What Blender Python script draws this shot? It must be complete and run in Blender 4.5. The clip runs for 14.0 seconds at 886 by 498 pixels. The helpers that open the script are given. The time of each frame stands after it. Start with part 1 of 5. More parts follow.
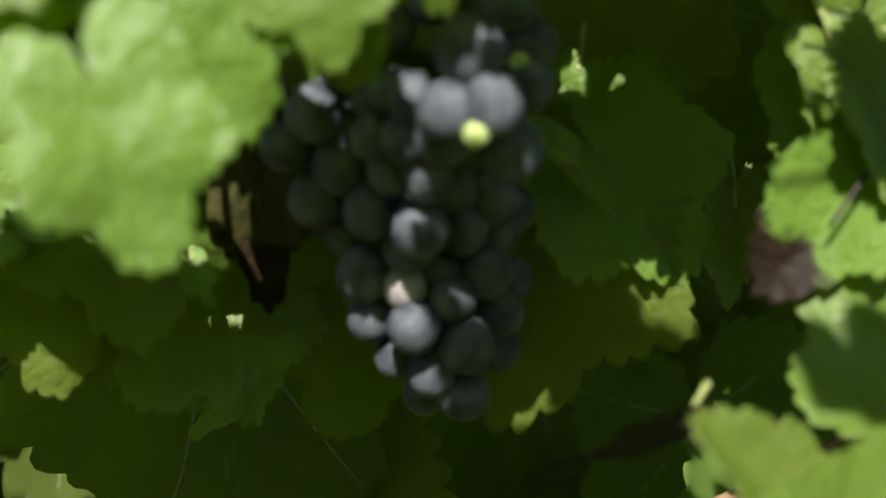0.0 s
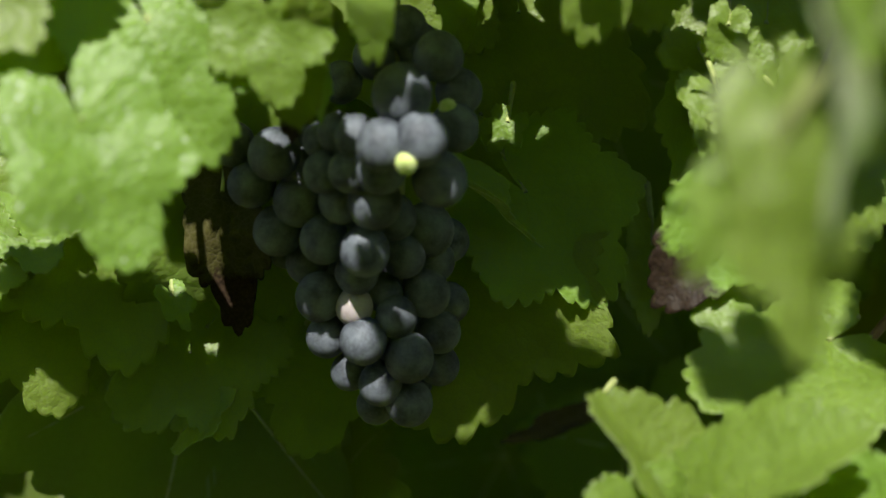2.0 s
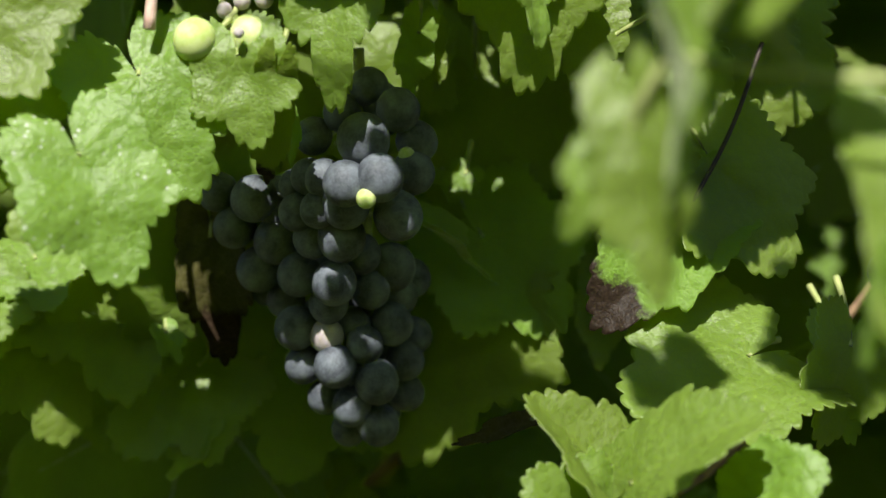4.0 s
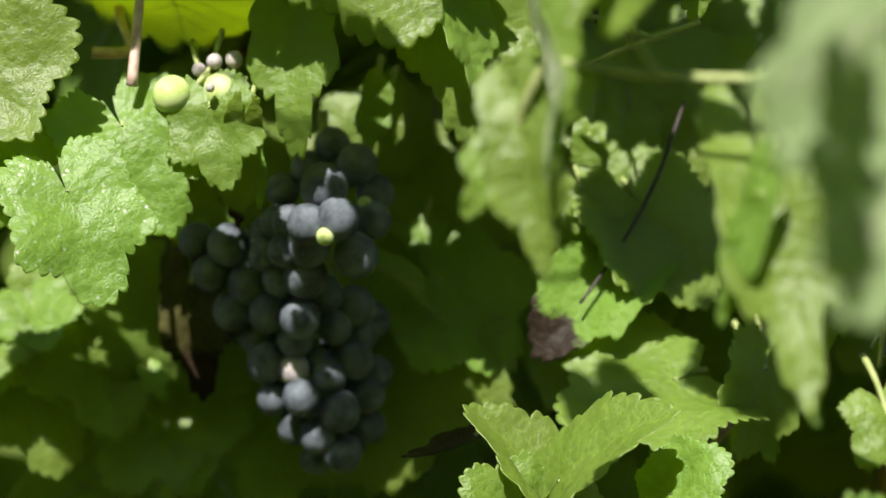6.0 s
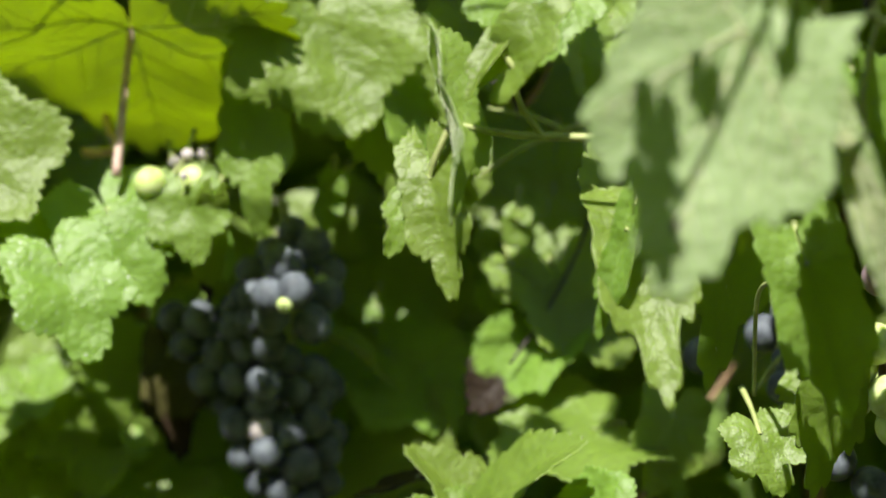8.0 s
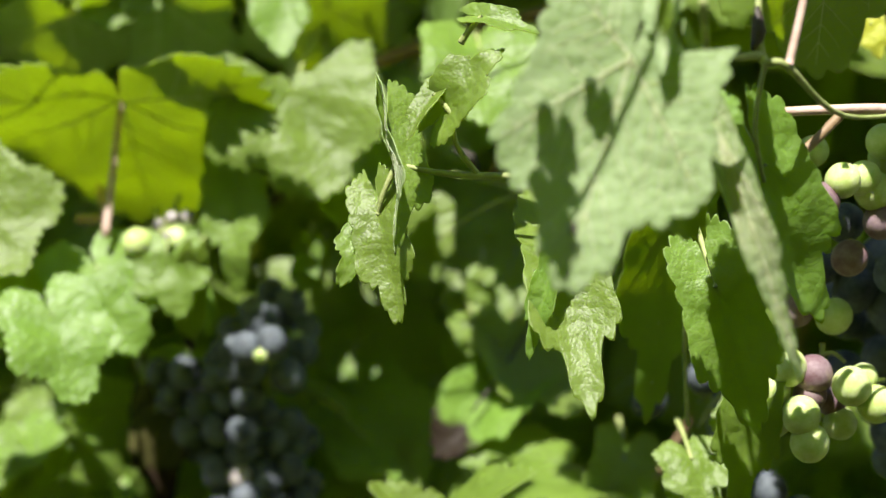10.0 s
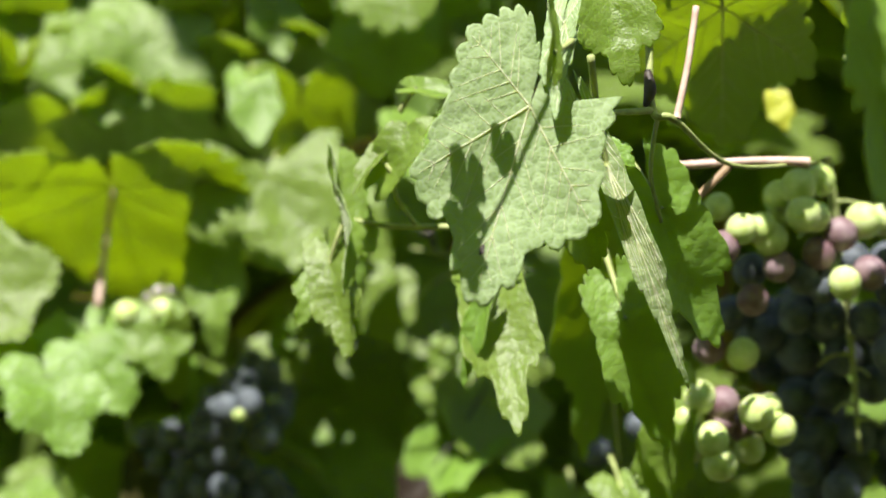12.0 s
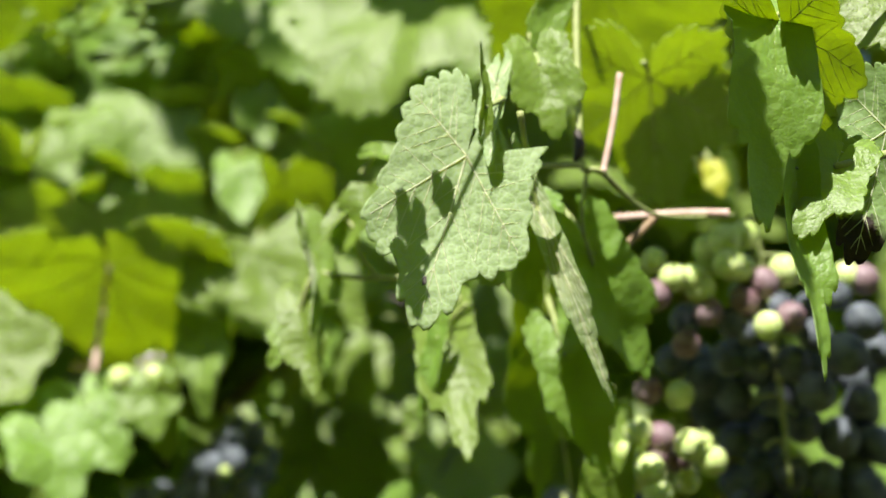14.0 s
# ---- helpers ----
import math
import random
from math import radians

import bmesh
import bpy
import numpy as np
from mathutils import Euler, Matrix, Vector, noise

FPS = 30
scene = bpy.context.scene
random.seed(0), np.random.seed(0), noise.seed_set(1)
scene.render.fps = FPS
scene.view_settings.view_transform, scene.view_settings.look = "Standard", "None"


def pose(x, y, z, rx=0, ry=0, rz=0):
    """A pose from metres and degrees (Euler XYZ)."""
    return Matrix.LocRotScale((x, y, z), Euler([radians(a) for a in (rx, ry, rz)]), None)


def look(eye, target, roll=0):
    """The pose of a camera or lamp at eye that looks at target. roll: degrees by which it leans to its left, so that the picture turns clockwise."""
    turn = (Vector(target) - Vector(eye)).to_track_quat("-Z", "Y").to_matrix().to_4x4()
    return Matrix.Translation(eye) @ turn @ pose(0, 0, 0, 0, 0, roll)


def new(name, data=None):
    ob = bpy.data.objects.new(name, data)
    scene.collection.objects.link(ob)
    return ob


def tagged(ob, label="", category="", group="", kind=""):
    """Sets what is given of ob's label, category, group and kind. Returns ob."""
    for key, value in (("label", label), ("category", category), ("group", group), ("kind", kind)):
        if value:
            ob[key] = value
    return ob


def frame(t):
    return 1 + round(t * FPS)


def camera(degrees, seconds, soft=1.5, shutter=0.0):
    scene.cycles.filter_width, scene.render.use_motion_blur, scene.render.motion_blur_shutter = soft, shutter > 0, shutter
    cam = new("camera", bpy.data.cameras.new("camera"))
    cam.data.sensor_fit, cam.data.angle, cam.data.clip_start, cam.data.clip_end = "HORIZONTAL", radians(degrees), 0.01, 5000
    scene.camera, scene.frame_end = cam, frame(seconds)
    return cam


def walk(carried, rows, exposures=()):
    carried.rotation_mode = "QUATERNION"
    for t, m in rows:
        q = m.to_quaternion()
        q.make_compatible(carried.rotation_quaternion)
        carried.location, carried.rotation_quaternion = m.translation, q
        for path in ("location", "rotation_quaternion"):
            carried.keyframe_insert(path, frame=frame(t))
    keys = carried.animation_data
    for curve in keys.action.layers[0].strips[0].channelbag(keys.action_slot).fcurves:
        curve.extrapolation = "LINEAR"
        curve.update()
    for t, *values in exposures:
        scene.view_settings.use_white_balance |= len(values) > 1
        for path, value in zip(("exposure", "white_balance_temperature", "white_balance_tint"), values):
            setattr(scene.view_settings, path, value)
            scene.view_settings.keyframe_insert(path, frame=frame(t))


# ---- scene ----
cam = camera(29.291, 14.0)
walk(cam, [
    (0.0, pose(0.0011, 0.0004, 1.1507, 72.233, -1.685, 0.544)),
    (0.5, pose(0.0061, -0.0169, 1.1486, 73.32, -1.406, 0.662)),
    (1.0, pose(0.0127, -0.0358, 1.146, 74.414, -1.224, 0.756)),
    (1.5, pose(0.0182, -0.0556, 1.1437, 75.522, -1.042, 0.801)),
    (2.0, pose(0.0241, -0.0742, 1.1404, 76.661, -0.873, 0.893)),
    (2.5, pose(0.0297, -0.0916, 1.1358, 77.84, -0.705, 1.023)),
    (3.0, pose(0.0361, -0.11, 1.1306, 79.049, -0.426, 1.258)),
    (5.5, pose(0.0669, -0.1865, 1.0993, 84.787, 0.326, 2.231)),
    (6.0, pose(0.0752, -0.2058, 1.089, 86.281, 0.469, 2.448)),
    (6.5, pose(0.0821, -0.2279, 1.0806, 87.72, 0.688, 2.471)),
    (7.0, pose(0.0872, -0.2498, 1.0727, 89.072, 0.856, 2.316)),
    (7.5, pose(0.0926, -0.2721, 1.0661, 90.281, 1.089, 2.202)),
    (8.0, pose(0.098, -0.294, 1.0583, 91.509, 1.303, 2.177)),
    (10.5, pose(0.1299, -0.3586, 1.0128, 97.068, 1.672, 3.052)),
    (11.0, pose(0.137, -0.3764, 1.001, 98.335, 1.868, 3.209)),
    (11.5, pose(0.1434, -0.3939, 0.9899, 99.562, 2.102, 3.303)),
    (12.0, pose(0.1513, -0.412, 0.9778, 100.804, 2.328, 3.519)),
    (12.5, pose(0.1578, -0.4284, 0.9654, 101.987, 2.45, 3.656)),
    (13.0, pose(0.164, -0.4429, 0.9534, 103.163, 2.624, 3.817)),
    (13.5, pose(0.1703, -0.4561, 0.9415, 104.291, 2.769, 3.969)),
    (14.0, pose(0.1752, -0.4695, 0.9305, 105.303, 2.916, 4.102)),
], exposures=[(0.0, 0.72), (6.0, 1.0), (14.0, 1.27)])

# depth of field of the lens, fixed
cam.data.dof.use_dof = True
cam.data.dof.focus_distance = 0.55
cam.data.dof.aperture_fstop = 6.6

# ---- light ----
SUN_FROM = Vector((-0.10, -0.58, 0.81)).normalized()
world = bpy.data.worlds.new("sky")
scene.world = world
world.use_nodes = True
wn = world.node_tree
sky = wn.nodes.new("ShaderNodeTexSky")
sky.sky_type = "NISHITA"
sky.sun_disc = False
sky.air_density = 0.8
sky.dust_density = 0.5
sky.sun_elevation = math.asin(SUN_FROM.z)
sky.sun_rotation = math.atan2(SUN_FROM.x, SUN_FROM.y)
wn.links.new(sky.outputs[0], wn.nodes["Background"].inputs[0])
wn.nodes["Background"].inputs[1].default_value = 0.058
sun_data = bpy.data.lights.new("sun", "SUN")
sun_data.energy = 5.0
sun_data.angle = radians(0.53)
sun_data.color = (1.0, 0.95, 0.87)
sun = new("sun", sun_data)
sun.matrix_world = look(SUN_FROM * 10, (0, 0, 0))


# ---- materials ----
def material(name):
    m = bpy.data.materials.new(name)
    m.use_nodes = True
    t = m.node_tree
    return m, t, t.nodes["Principled BSDF"], t.nodes["Material Output"]


def node(t, kind, **values):
    n = t.nodes.new("ShaderNode" + kind)
    for key, value in values.items():
        n.inputs[key.replace("_", " ")].default_value = value
    return n


def ramp(t, source, stops):
    r = t.nodes.new("ShaderNodeValToRGB")
    els = r.color_ramp.elements
    while len(els) < len(stops):
        els.new(0.5)
    for e, (p, c) in zip(els, stops):
        e.position, e.color = p, (*c, 1)
    t.links.new(source, r.inputs[0])
    return r.outputs[0]


def mix_colour(t, fac, a, b, mode="MIX"):
    n = t.nodes.new("ShaderNodeMix")
    n.data_type, n.blend_type = "RGBA", mode
    for value, socket in ((fac, n.inputs[0]), (a, n.inputs[6]), (b, n.inputs[7])):
        if hasattr(value, "default_value"):
            t.links.new(value, socket)
        else:
            socket.default_value = value if isinstance(value, float) else (*value, 1)
    return n.outputs[2]


def leaf_material(name, dark, light, through_colour, share, rough, scorch=0.0, pale=0.0, gloss=0.42, specks=0.0, pucker_depth=0.5):
    """A leaf's skin: blotched green, a fine net of veins in relief, light passing through it."""
    m, t, b, out = material(name)
    co = t.nodes.new("ShaderNodeTexCoord").outputs["Object"]
    ob = t.nodes.new("ShaderNodeObjectInfo").outputs["Random"]
    big = node(t, "TexNoise", Scale=38.0, Detail=5.0)
    net = node(t, "TexVoronoi", Scale=620.0, Randomness=1.0)
    net.feature = "DISTANCE_TO_EDGE"
    fine = node(t, "TexNoise", Scale=900.0, Detail=3.0)
    for n in (big, net, fine):
        t.links.new(co, n.inputs["Vector"])
    base = ramp(t, big.outputs[0], ((0.3, dark), (0.72, light)))
    veins = ramp(t, net.outputs["Distance"], ((0.0, (1, 1, 1)), (0.12, (0, 0, 0))))
    vein_fac = t.nodes.new("ShaderNodeMath")
    vein_fac.operation = "MULTIPLY"
    t.links.new(veins, vein_fac.inputs[0])
    vein_fac.inputs[1].default_value = 0.28 + pale
    ribs = node(t, "TexVoronoi", Scale=270.0, Randomness=1.0)
    ribs.feature = "DISTANCE_TO_EDGE"
    t.links.new(co, ribs.inputs["Vector"])
    rib_fac = ramp(t, ribs.outputs["Distance"], ((0.0, (0.25 + pale * 3,) * 3), (0.10, (0, 0, 0))))
    base = mix_colour(t, vein_fac.outputs[0], base, tuple(min(1.0, c * 1.7 + 0.03) for c in light))
    base = mix_colour(t, rib_fac, base, tuple(min(1.0, c * 1.6 + 0.05) for c in light))
    hue = node(t, "HueSaturation")
    shift = node(t, "MapRange", To_Min=0.485, To_Max=0.515)
    value = node(t, "MapRange", To_Min=0.82, To_Max=1.15)
    for n in (shift, value):
        t.links.new(ob, n.inputs["Value"])
    t.links.new(shift.outputs[0], hue.inputs["Hue"])
    t.links.new(value.outputs[0], hue.inputs["Value"])
    t.links.new(base, hue.inputs["Color"])
    base = hue.outputs[0]
    glow = mix_colour(t, vein_fac.outputs[0], through_colour, tuple(c * 0.55 for c in through_colour))
    glow = mix_colour(t, rib_fac, glow, tuple(c * 0.5 for c in through_colour))
    if scorch:
        burn = node(t, "TexNoise", Scale=55.0, Detail=6.0, Roughness=0.65)
        t.links.new(co, burn.inputs["Vector"])
        where = t.nodes.new("ShaderNodeSeparateXYZ")
        t.links.new(co, where.inputs[0])
        length = node(t, "MapRange", From_Min=0.0, From_Max=0.048, To_Max=0.5)
        t.links.new(where.outputs[1], length.inputs["Value"])
        reach = t.nodes.new("ShaderNodeMath")
        reach.operation = "MULTIPLY_ADD"
        t.links.new(burn.outputs[0], reach.inputs[0])
        reach.inputs[1].default_value = 0.4
        t.links.new(length.outputs[0], reach.inputs[2])
        fac = ramp(t, reach.outputs[0], ((0.675 - scorch / 2, (0, 0, 0)), (0.715 - scorch / 2, (1, 1, 1))))
        brown = ramp(t, fine.outputs[0], ((0.3, (0.018, 0.013, 0.008)), (0.7, (0.055, 0.036, 0.022))))
        base = mix_colour(t, fac, base, brown)
        glow = mix_colour(t, fac, glow, (0.05, 0.02, 0.01))
    if specks:
        dots = node(t, "TexVoronoi", Scale=330.0)
        patch = node(t, "TexNoise", Scale=45.0, Detail=2.0)
        for n in (dots, patch):
            t.links.new(co, n.inputs["Vector"])
        near = ramp(t, dots.outputs["Distance"], ((0.16, (1, 1, 1)), (0.24, (0, 0, 0))))
        some = ramp(t, patch.outputs[0], ((0.50, (0, 0, 0)), (0.60, (specks,) * 3)))
        both = mix_colour(t, 1.0, near, some, "MULTIPLY")
        base = mix_colour(t, both, base, (0.78, 0.80, 0.76))
    b.inputs["Roughness"].default_value = rough
    b.inputs["Specular IOR Level"].default_value = gloss
    t.links.new(base, b.inputs["Base Color"])
    cells = node(t, "TexVoronoi", Scale=270.0, Randomness=1.0)
    cells.feature = "SMOOTH_F1"
    cells.inputs["Smoothness"].default_value = 0.35
    t.links.new(co, cells.inputs["Vector"])
    pucker = node(t, "Bump", Strength=pucker_depth, Distance=0.0011)
    pucker.invert = True
    t.links.new(cells.outputs["Distance"], pucker.inputs["Height"])
    bump = node(t, "Bump", Strength=0.45, Distance=0.0005)
    t.links.new(net.outputs["Distance"], bump.inputs["Height"])
    t.links.new(pucker.outputs[0], bump.inputs["Normal"])
    bump2 = node(t, "Bump", Strength=0.25, Distance=0.0003)
    t.links.new(fine.outputs[0], bump2.inputs["Height"])
    t.links.new(bump.outputs[0], bump2.inputs["Normal"])
    t.links.new(bump2.outputs[0], b.inputs["Normal"])
    tr = node(t, "BsdfTranslucent")
    t.links.new(glow, tr.inputs["Color"])
    mx = node(t, "MixShader", Fac=share)
    t.links.new(b.outputs[0], mx.inputs[1])
    t.links.new(tr.outputs[0], mx.inputs[2])
    t.links.new(mx.outputs[0], out.inputs["Surface"])
    return m


LEAF_TOP = leaf_material("leaf_upper_side", (0.102, 0.171, 0.023), (0.182, 0.274, 0.060), (0.66, 0.80, 0.032), 0.54, 0.47, gloss=0.66)
LEAF_UNDER = leaf_material("leaf_underside", (0.235, 0.32, 0.14), (0.345, 0.435, 0.235), (0.66, 0.80, 0.032), 0.52, 0.62, pale=0.10)
SCORCHED_TOP = leaf_material("scorched_leaf_upper_side", (0.106, 0.180, 0.021), (0.186, 0.280, 0.050), (0.66, 0.80, 0.03), 0.5, 0.5, scorch=0.30, gloss=0.2)
SCORCHED_UNDER = leaf_material("scorched_leaf_underside", (0.14, 0.21, 0.07), (0.2, 0.28, 0.1), (0.66, 0.80, 0.03), 0.45, 0.6, scorch=0.30)
SPECKLED_TOP = leaf_material("leaf_upper_side_with_spray_specks", (0.102, 0.171, 0.023), (0.182, 0.274, 0.060), (0.66, 0.80, 0.032), 0.54, 0.47, gloss=0.66, specks=0.9)
YELLOWED = leaf_material("yellowed_leaf", (0.36, 0.38, 0.03), (0.46, 0.44, 0.05), (0.80, 0.75, 0.05), 0.45, 0.5)
WITHERED = leaf_material("withered_leaf", (0.040, 0.042, 0.012), (0.065, 0.055, 0.018), (0.14, 0.13, 0.02), 0.25, 0.8, scorch=0.45, gloss=0.03)


def bark(name, dark, light, scale=220.0, rough=0.6):
    m, t, b, out = material(name)
    co = t.nodes.new("ShaderNodeTexCoord").outputs["Object"]
    n = node(t, "TexNoise", Scale=scale, Detail=6.0)
    n2 = node(t, "TexNoise", Scale=scale * 5, Detail=3.0)
    for k in (n, n2):
        t.links.new(co, k.inputs["Vector"])
    t.links.new(ramp(t, n.outputs[0], ((0.3, dark), (0.7, light))), b.inputs["Base Color"])
    b.inputs["Roughness"].default_value = rough
    bump = node(t, "Bump", Strength=0.4, Distance=0.0005)
    t.links.new(n2.outputs[0], bump.inputs["Height"])
    t.links.new(bump.outputs[0], b.inputs["Normal"])
    return m


VEIN = leaf_material("leaf_vein", (0.58, 0.63, 0.40), (0.70, 0.74, 0.54), (0.9, 0.95, 0.16), 0.42, 0.5)
PETIOLE_PINK = bark("pink_petiole", (0.44, 0.28, 0.23), (0.60, 0.46, 0.40))
PETIOLE_GREEN = bark("green_petiole", (0.22, 0.27, 0.08), (0.36, 0.40, 0.16))
CANE = bark("vine_cane", (0.16, 0.10, 0.055), (0.30, 0.20, 0.11), 150.0)
DARK_WOOD = bark("dark_wood", (0.02, 0.015, 0.012), (0.05, 0.035, 0.025))
SOIL = bark("dry_soil", (0.09, 0.065, 0.04), (0.17, 0.13, 0.08), 9.0, 0.9)


def berry_material(name, skin, bloom, amount, rough, inner=0.0, inner_colour=(0.5, 0.6, 0.2)):
    m, t, b, out = material(name)
    co = t.nodes.new("ShaderNodeTexCoord").outputs["Object"]
    rnd = t.nodes.new("ShaderNodeObjectInfo").outputs["Random"]
    add = t.nodes.new("ShaderNodeVectorMath")
    add.operation = "ADD"
    comb = t.nodes.new("ShaderNodeCombineXYZ")
    mul = t.nodes.new("ShaderNodeMath")
    mul.operation = "MULTIPLY"
    mul.inputs[1].default_value = 20.0
    t.links.new(rnd, mul.inputs[0])
    t.links.new(mul.outputs[0], comb.inputs[0])
    t.links.new(co, add.inputs[0])
    t.links.new(comb.outputs[0], add.inputs[1])
    wide = node(t, "TexNoise", Scale=1.1, Detail=4.0, Roughness=0.6)
    fine = node(t, "TexNoise", Scale=9.0, Detail=5.0, Roughness=0.7)
    for n in (wide, fine):
        t.links.new(add.outputs[0], n.inputs["Vector"])
    both = t.nodes.new("ShaderNodeMath")
    both.operation = "MULTIPLY_ADD"
    t.links.new(fine.outputs[0], both.inputs[0])
    both.inputs[1].default_value = 0.35
    t.links.new(wide.outputs[0], both.inputs[2])
    fac = ramp(t, both.outputs[0], ((0.50, (amount * 0.22,) * 3), (0.88, (amount,) * 3)))
    t.links.new(mix_colour(t, fac, skin, bloom), b.inputs["Base Color"])
    b.inputs["Roughness"].default_value = rough
    b.inputs["Specular IOR Level"].default_value = 0.28
    if inner:
        b.inputs["Subsurface Weight"].default_value = inner
        b.inputs["Subsurface Radius"].default_value = (0.9, 1.0, 0.35)
        b.inputs["Subsurface Scale"].default_value = 0.004
    bump = node(t, "Bump", Strength=0.15, Distance=0.02)
    t.links.new(fine.outputs[0], bump.inputs["Height"])
    t.links.new(bump.outputs[0], b.inputs["Normal"])
    return m


BERRY_BLUE = berry_material("blue_black_grape_skin", (0.010, 0.012, 0.017), (0.52, 0.60, 0.70), 0.27, 0.6)
BERRY_MAUVE = berry_material("reddening_grape_skin", (0.10, 0.035, 0.045), (0.50, 0.42, 0.46), 0.45, 0.45)
BERRY_PINK = berry_material("pale_pink_grape_skin", (0.27, 0.22, 0.22), (0.62, 0.60, 0.62), 0.6, 0.5, 0.2)
BERRY_GREEN = berry_material("unripe_grape_skin", (0.34, 0.46, 0.08), (0.74, 0.78, 0.52), 0.62, 0.38, 0.5)
SCAR = bark("berry_scar", (0.03, 0.02, 0.015), (0.07, 0.05, 0.03))


# ---- builders ----
def part(name, mesh, mat, parent, label="", m=None):
    """Links a mesh as one object under a thing or under a part."""
    ob = new(name, mesh)
    if mat is not None and not mesh.materials:
        mesh.materials.append(mat)
    ob.parent = parent
    if m is not None:
        ob.matrix_basis = m
    return tagged(ob, label)


def thing(name, place, label, category, group="", kind=""):
    ob = new(name)
    ob.location = place
    ob.empty_display_size = 0.02
    return tagged(ob, label, category, group, kind)


def smooth(me):
    me.polygons.foreach_set("use_smooth", [True] * len(me.polygons))
    me.update()
    return me


def tube(name, points, radii, sides=7):
    """A tapering tube through a few points, rounded by a spline, with closed ends."""
    ps = [Vector(p) for p in points]
    line, rad = [], []
    for i in range(len(ps) - 1):
        a, b = ps[i], ps[i + 1]
        before, after = ps[max(0, i - 1)], ps[min(len(ps) - 1, i + 2)]
        ta, tb = (b - before) * 0.5, (after - a) * 0.5
        for k in range(6):
            s = k / 6
            line.append((2 * s**3 - 3 * s**2 + 1) * a + (s**3 - 2 * s**2 + s) * ta + (-2 * s**3 + 3 * s**2) * b + (s**3 - s**2) * tb)
            rad.append(radii[i] * (1 - s) + radii[i + 1] * s)
    line.append(ps[-1])
    rad.append(radii[-1])
    verts, faces = [], []
    side = Vector((0.31, 0.52, 0.79))
    for i, p in enumerate(line):
        d = (line[min(i + 1, len(line) - 1)] - line[max(i - 1, 0)]).normalized()
        u = d.cross(side).normalized()
        v = d.cross(u)
        for k in range(sides):
            a = 2 * math.pi * k / sides
            verts.append(p + (u * math.cos(a) + v * math.sin(a)) * rad[i])
    for i in range(len(line) - 1):
        for k in range(sides):
            n = (k + 1) % sides
            faces.append((i * sides + k, i * sides + n, (i + 1) * sides + n, (i + 1) * sides + k))
    faces.append(tuple(range(sides)))
    faces.append(tuple(range((len(line) - 1) * sides, len(line) * sides)))
    me = bpy.data.meshes.new(name)
    me.from_pydata(verts, [], faces)
    return smooth(me)


def leaf_radius(a, lobes):
    """Half-outline of a vine leaf: how far the edge lies from the stalk at an angle (degrees) off the tip."""
    a = abs(a)
    blunt = 1 - min(1.0, lobes * 1.6)
    stops = ((0, 1.0), (14, 0.90 + 0.07 * blunt), (27, 0.88 - 0.32 * lobes + 0.04 * blunt), (44, 0.82), (56, 0.89), (70, 0.74), (82, 0.76 - 0.24 * lobes),
             (98, 0.66), (112, 0.70), (130, 0.60), (150, 0.52), (168, 0.30), (180, 0.08))
    for (a0, r0), (a1, r1) in zip(stops, stops[1:]):
        if a <= a1:
            s = (a - a0) / (a1 - a0)
            s = s * s * (3 - 2 * s)
            return r0 * (1 - s) + r1 * s
    return 0.08


def leaf_shape(seed, width, lobes, fold, curl, cup, wave):
    """The function that bends a flat leaf of length one into its shape."""
    rng = random.Random(seed)
    off = Vector((rng.uniform(-50, 50), rng.uniform(-50, 50), seed * 1.7))
    twist = rng.uniform(-0.25, 0.25)

    def bend(x, y):
        x = x * width
        soft = math.sqrt(x * x + 0.0016)
        z = soft * math.sin(fold)
        x = x * math.cos(fold)
        z += wave * (noise.noise(Vector((x * 1.9, y * 1.9, 0)) + off) + 0.22 * noise.noise(Vector((x * 5, y * 5, 3)) + off))
        ang = math.atan2(x, y)
        rad = math.hypot(x, y)
        z += 0.006 * rad * math.cos(ang * 12) + 0.03 * wave * math.sin(rad * 26)
        if abs(cup) > 1e-3:
            x, z = math.sin(cup * x) * (1 / cup - z), z * math.cos(cup * x) + (1 - math.cos(cup * x)) / cup
        if abs(curl) > 1e-3:
            y, z = math.sin(curl * y) * (1 / curl + z), z * math.cos(curl * y) - (1 - math.cos(curl * y)) / curl
        c, s = math.cos(twist * y), math.sin(twist * y)
        return Vector((x * c - z * s, y, x * s + z * c))

    return bend


RINGS = (0.0, 0.16, 0.34, 0.52, 0.68, 0.82, 0.93, 1.0)
FINE_RINGS = (0.0, 0.08, 0.16, 0.24, 0.32, 0.40, 0.48, 0.56, 0.64, 0.71, 0.78, 0.84, 0.89, 0.93, 0.97, 1.0)


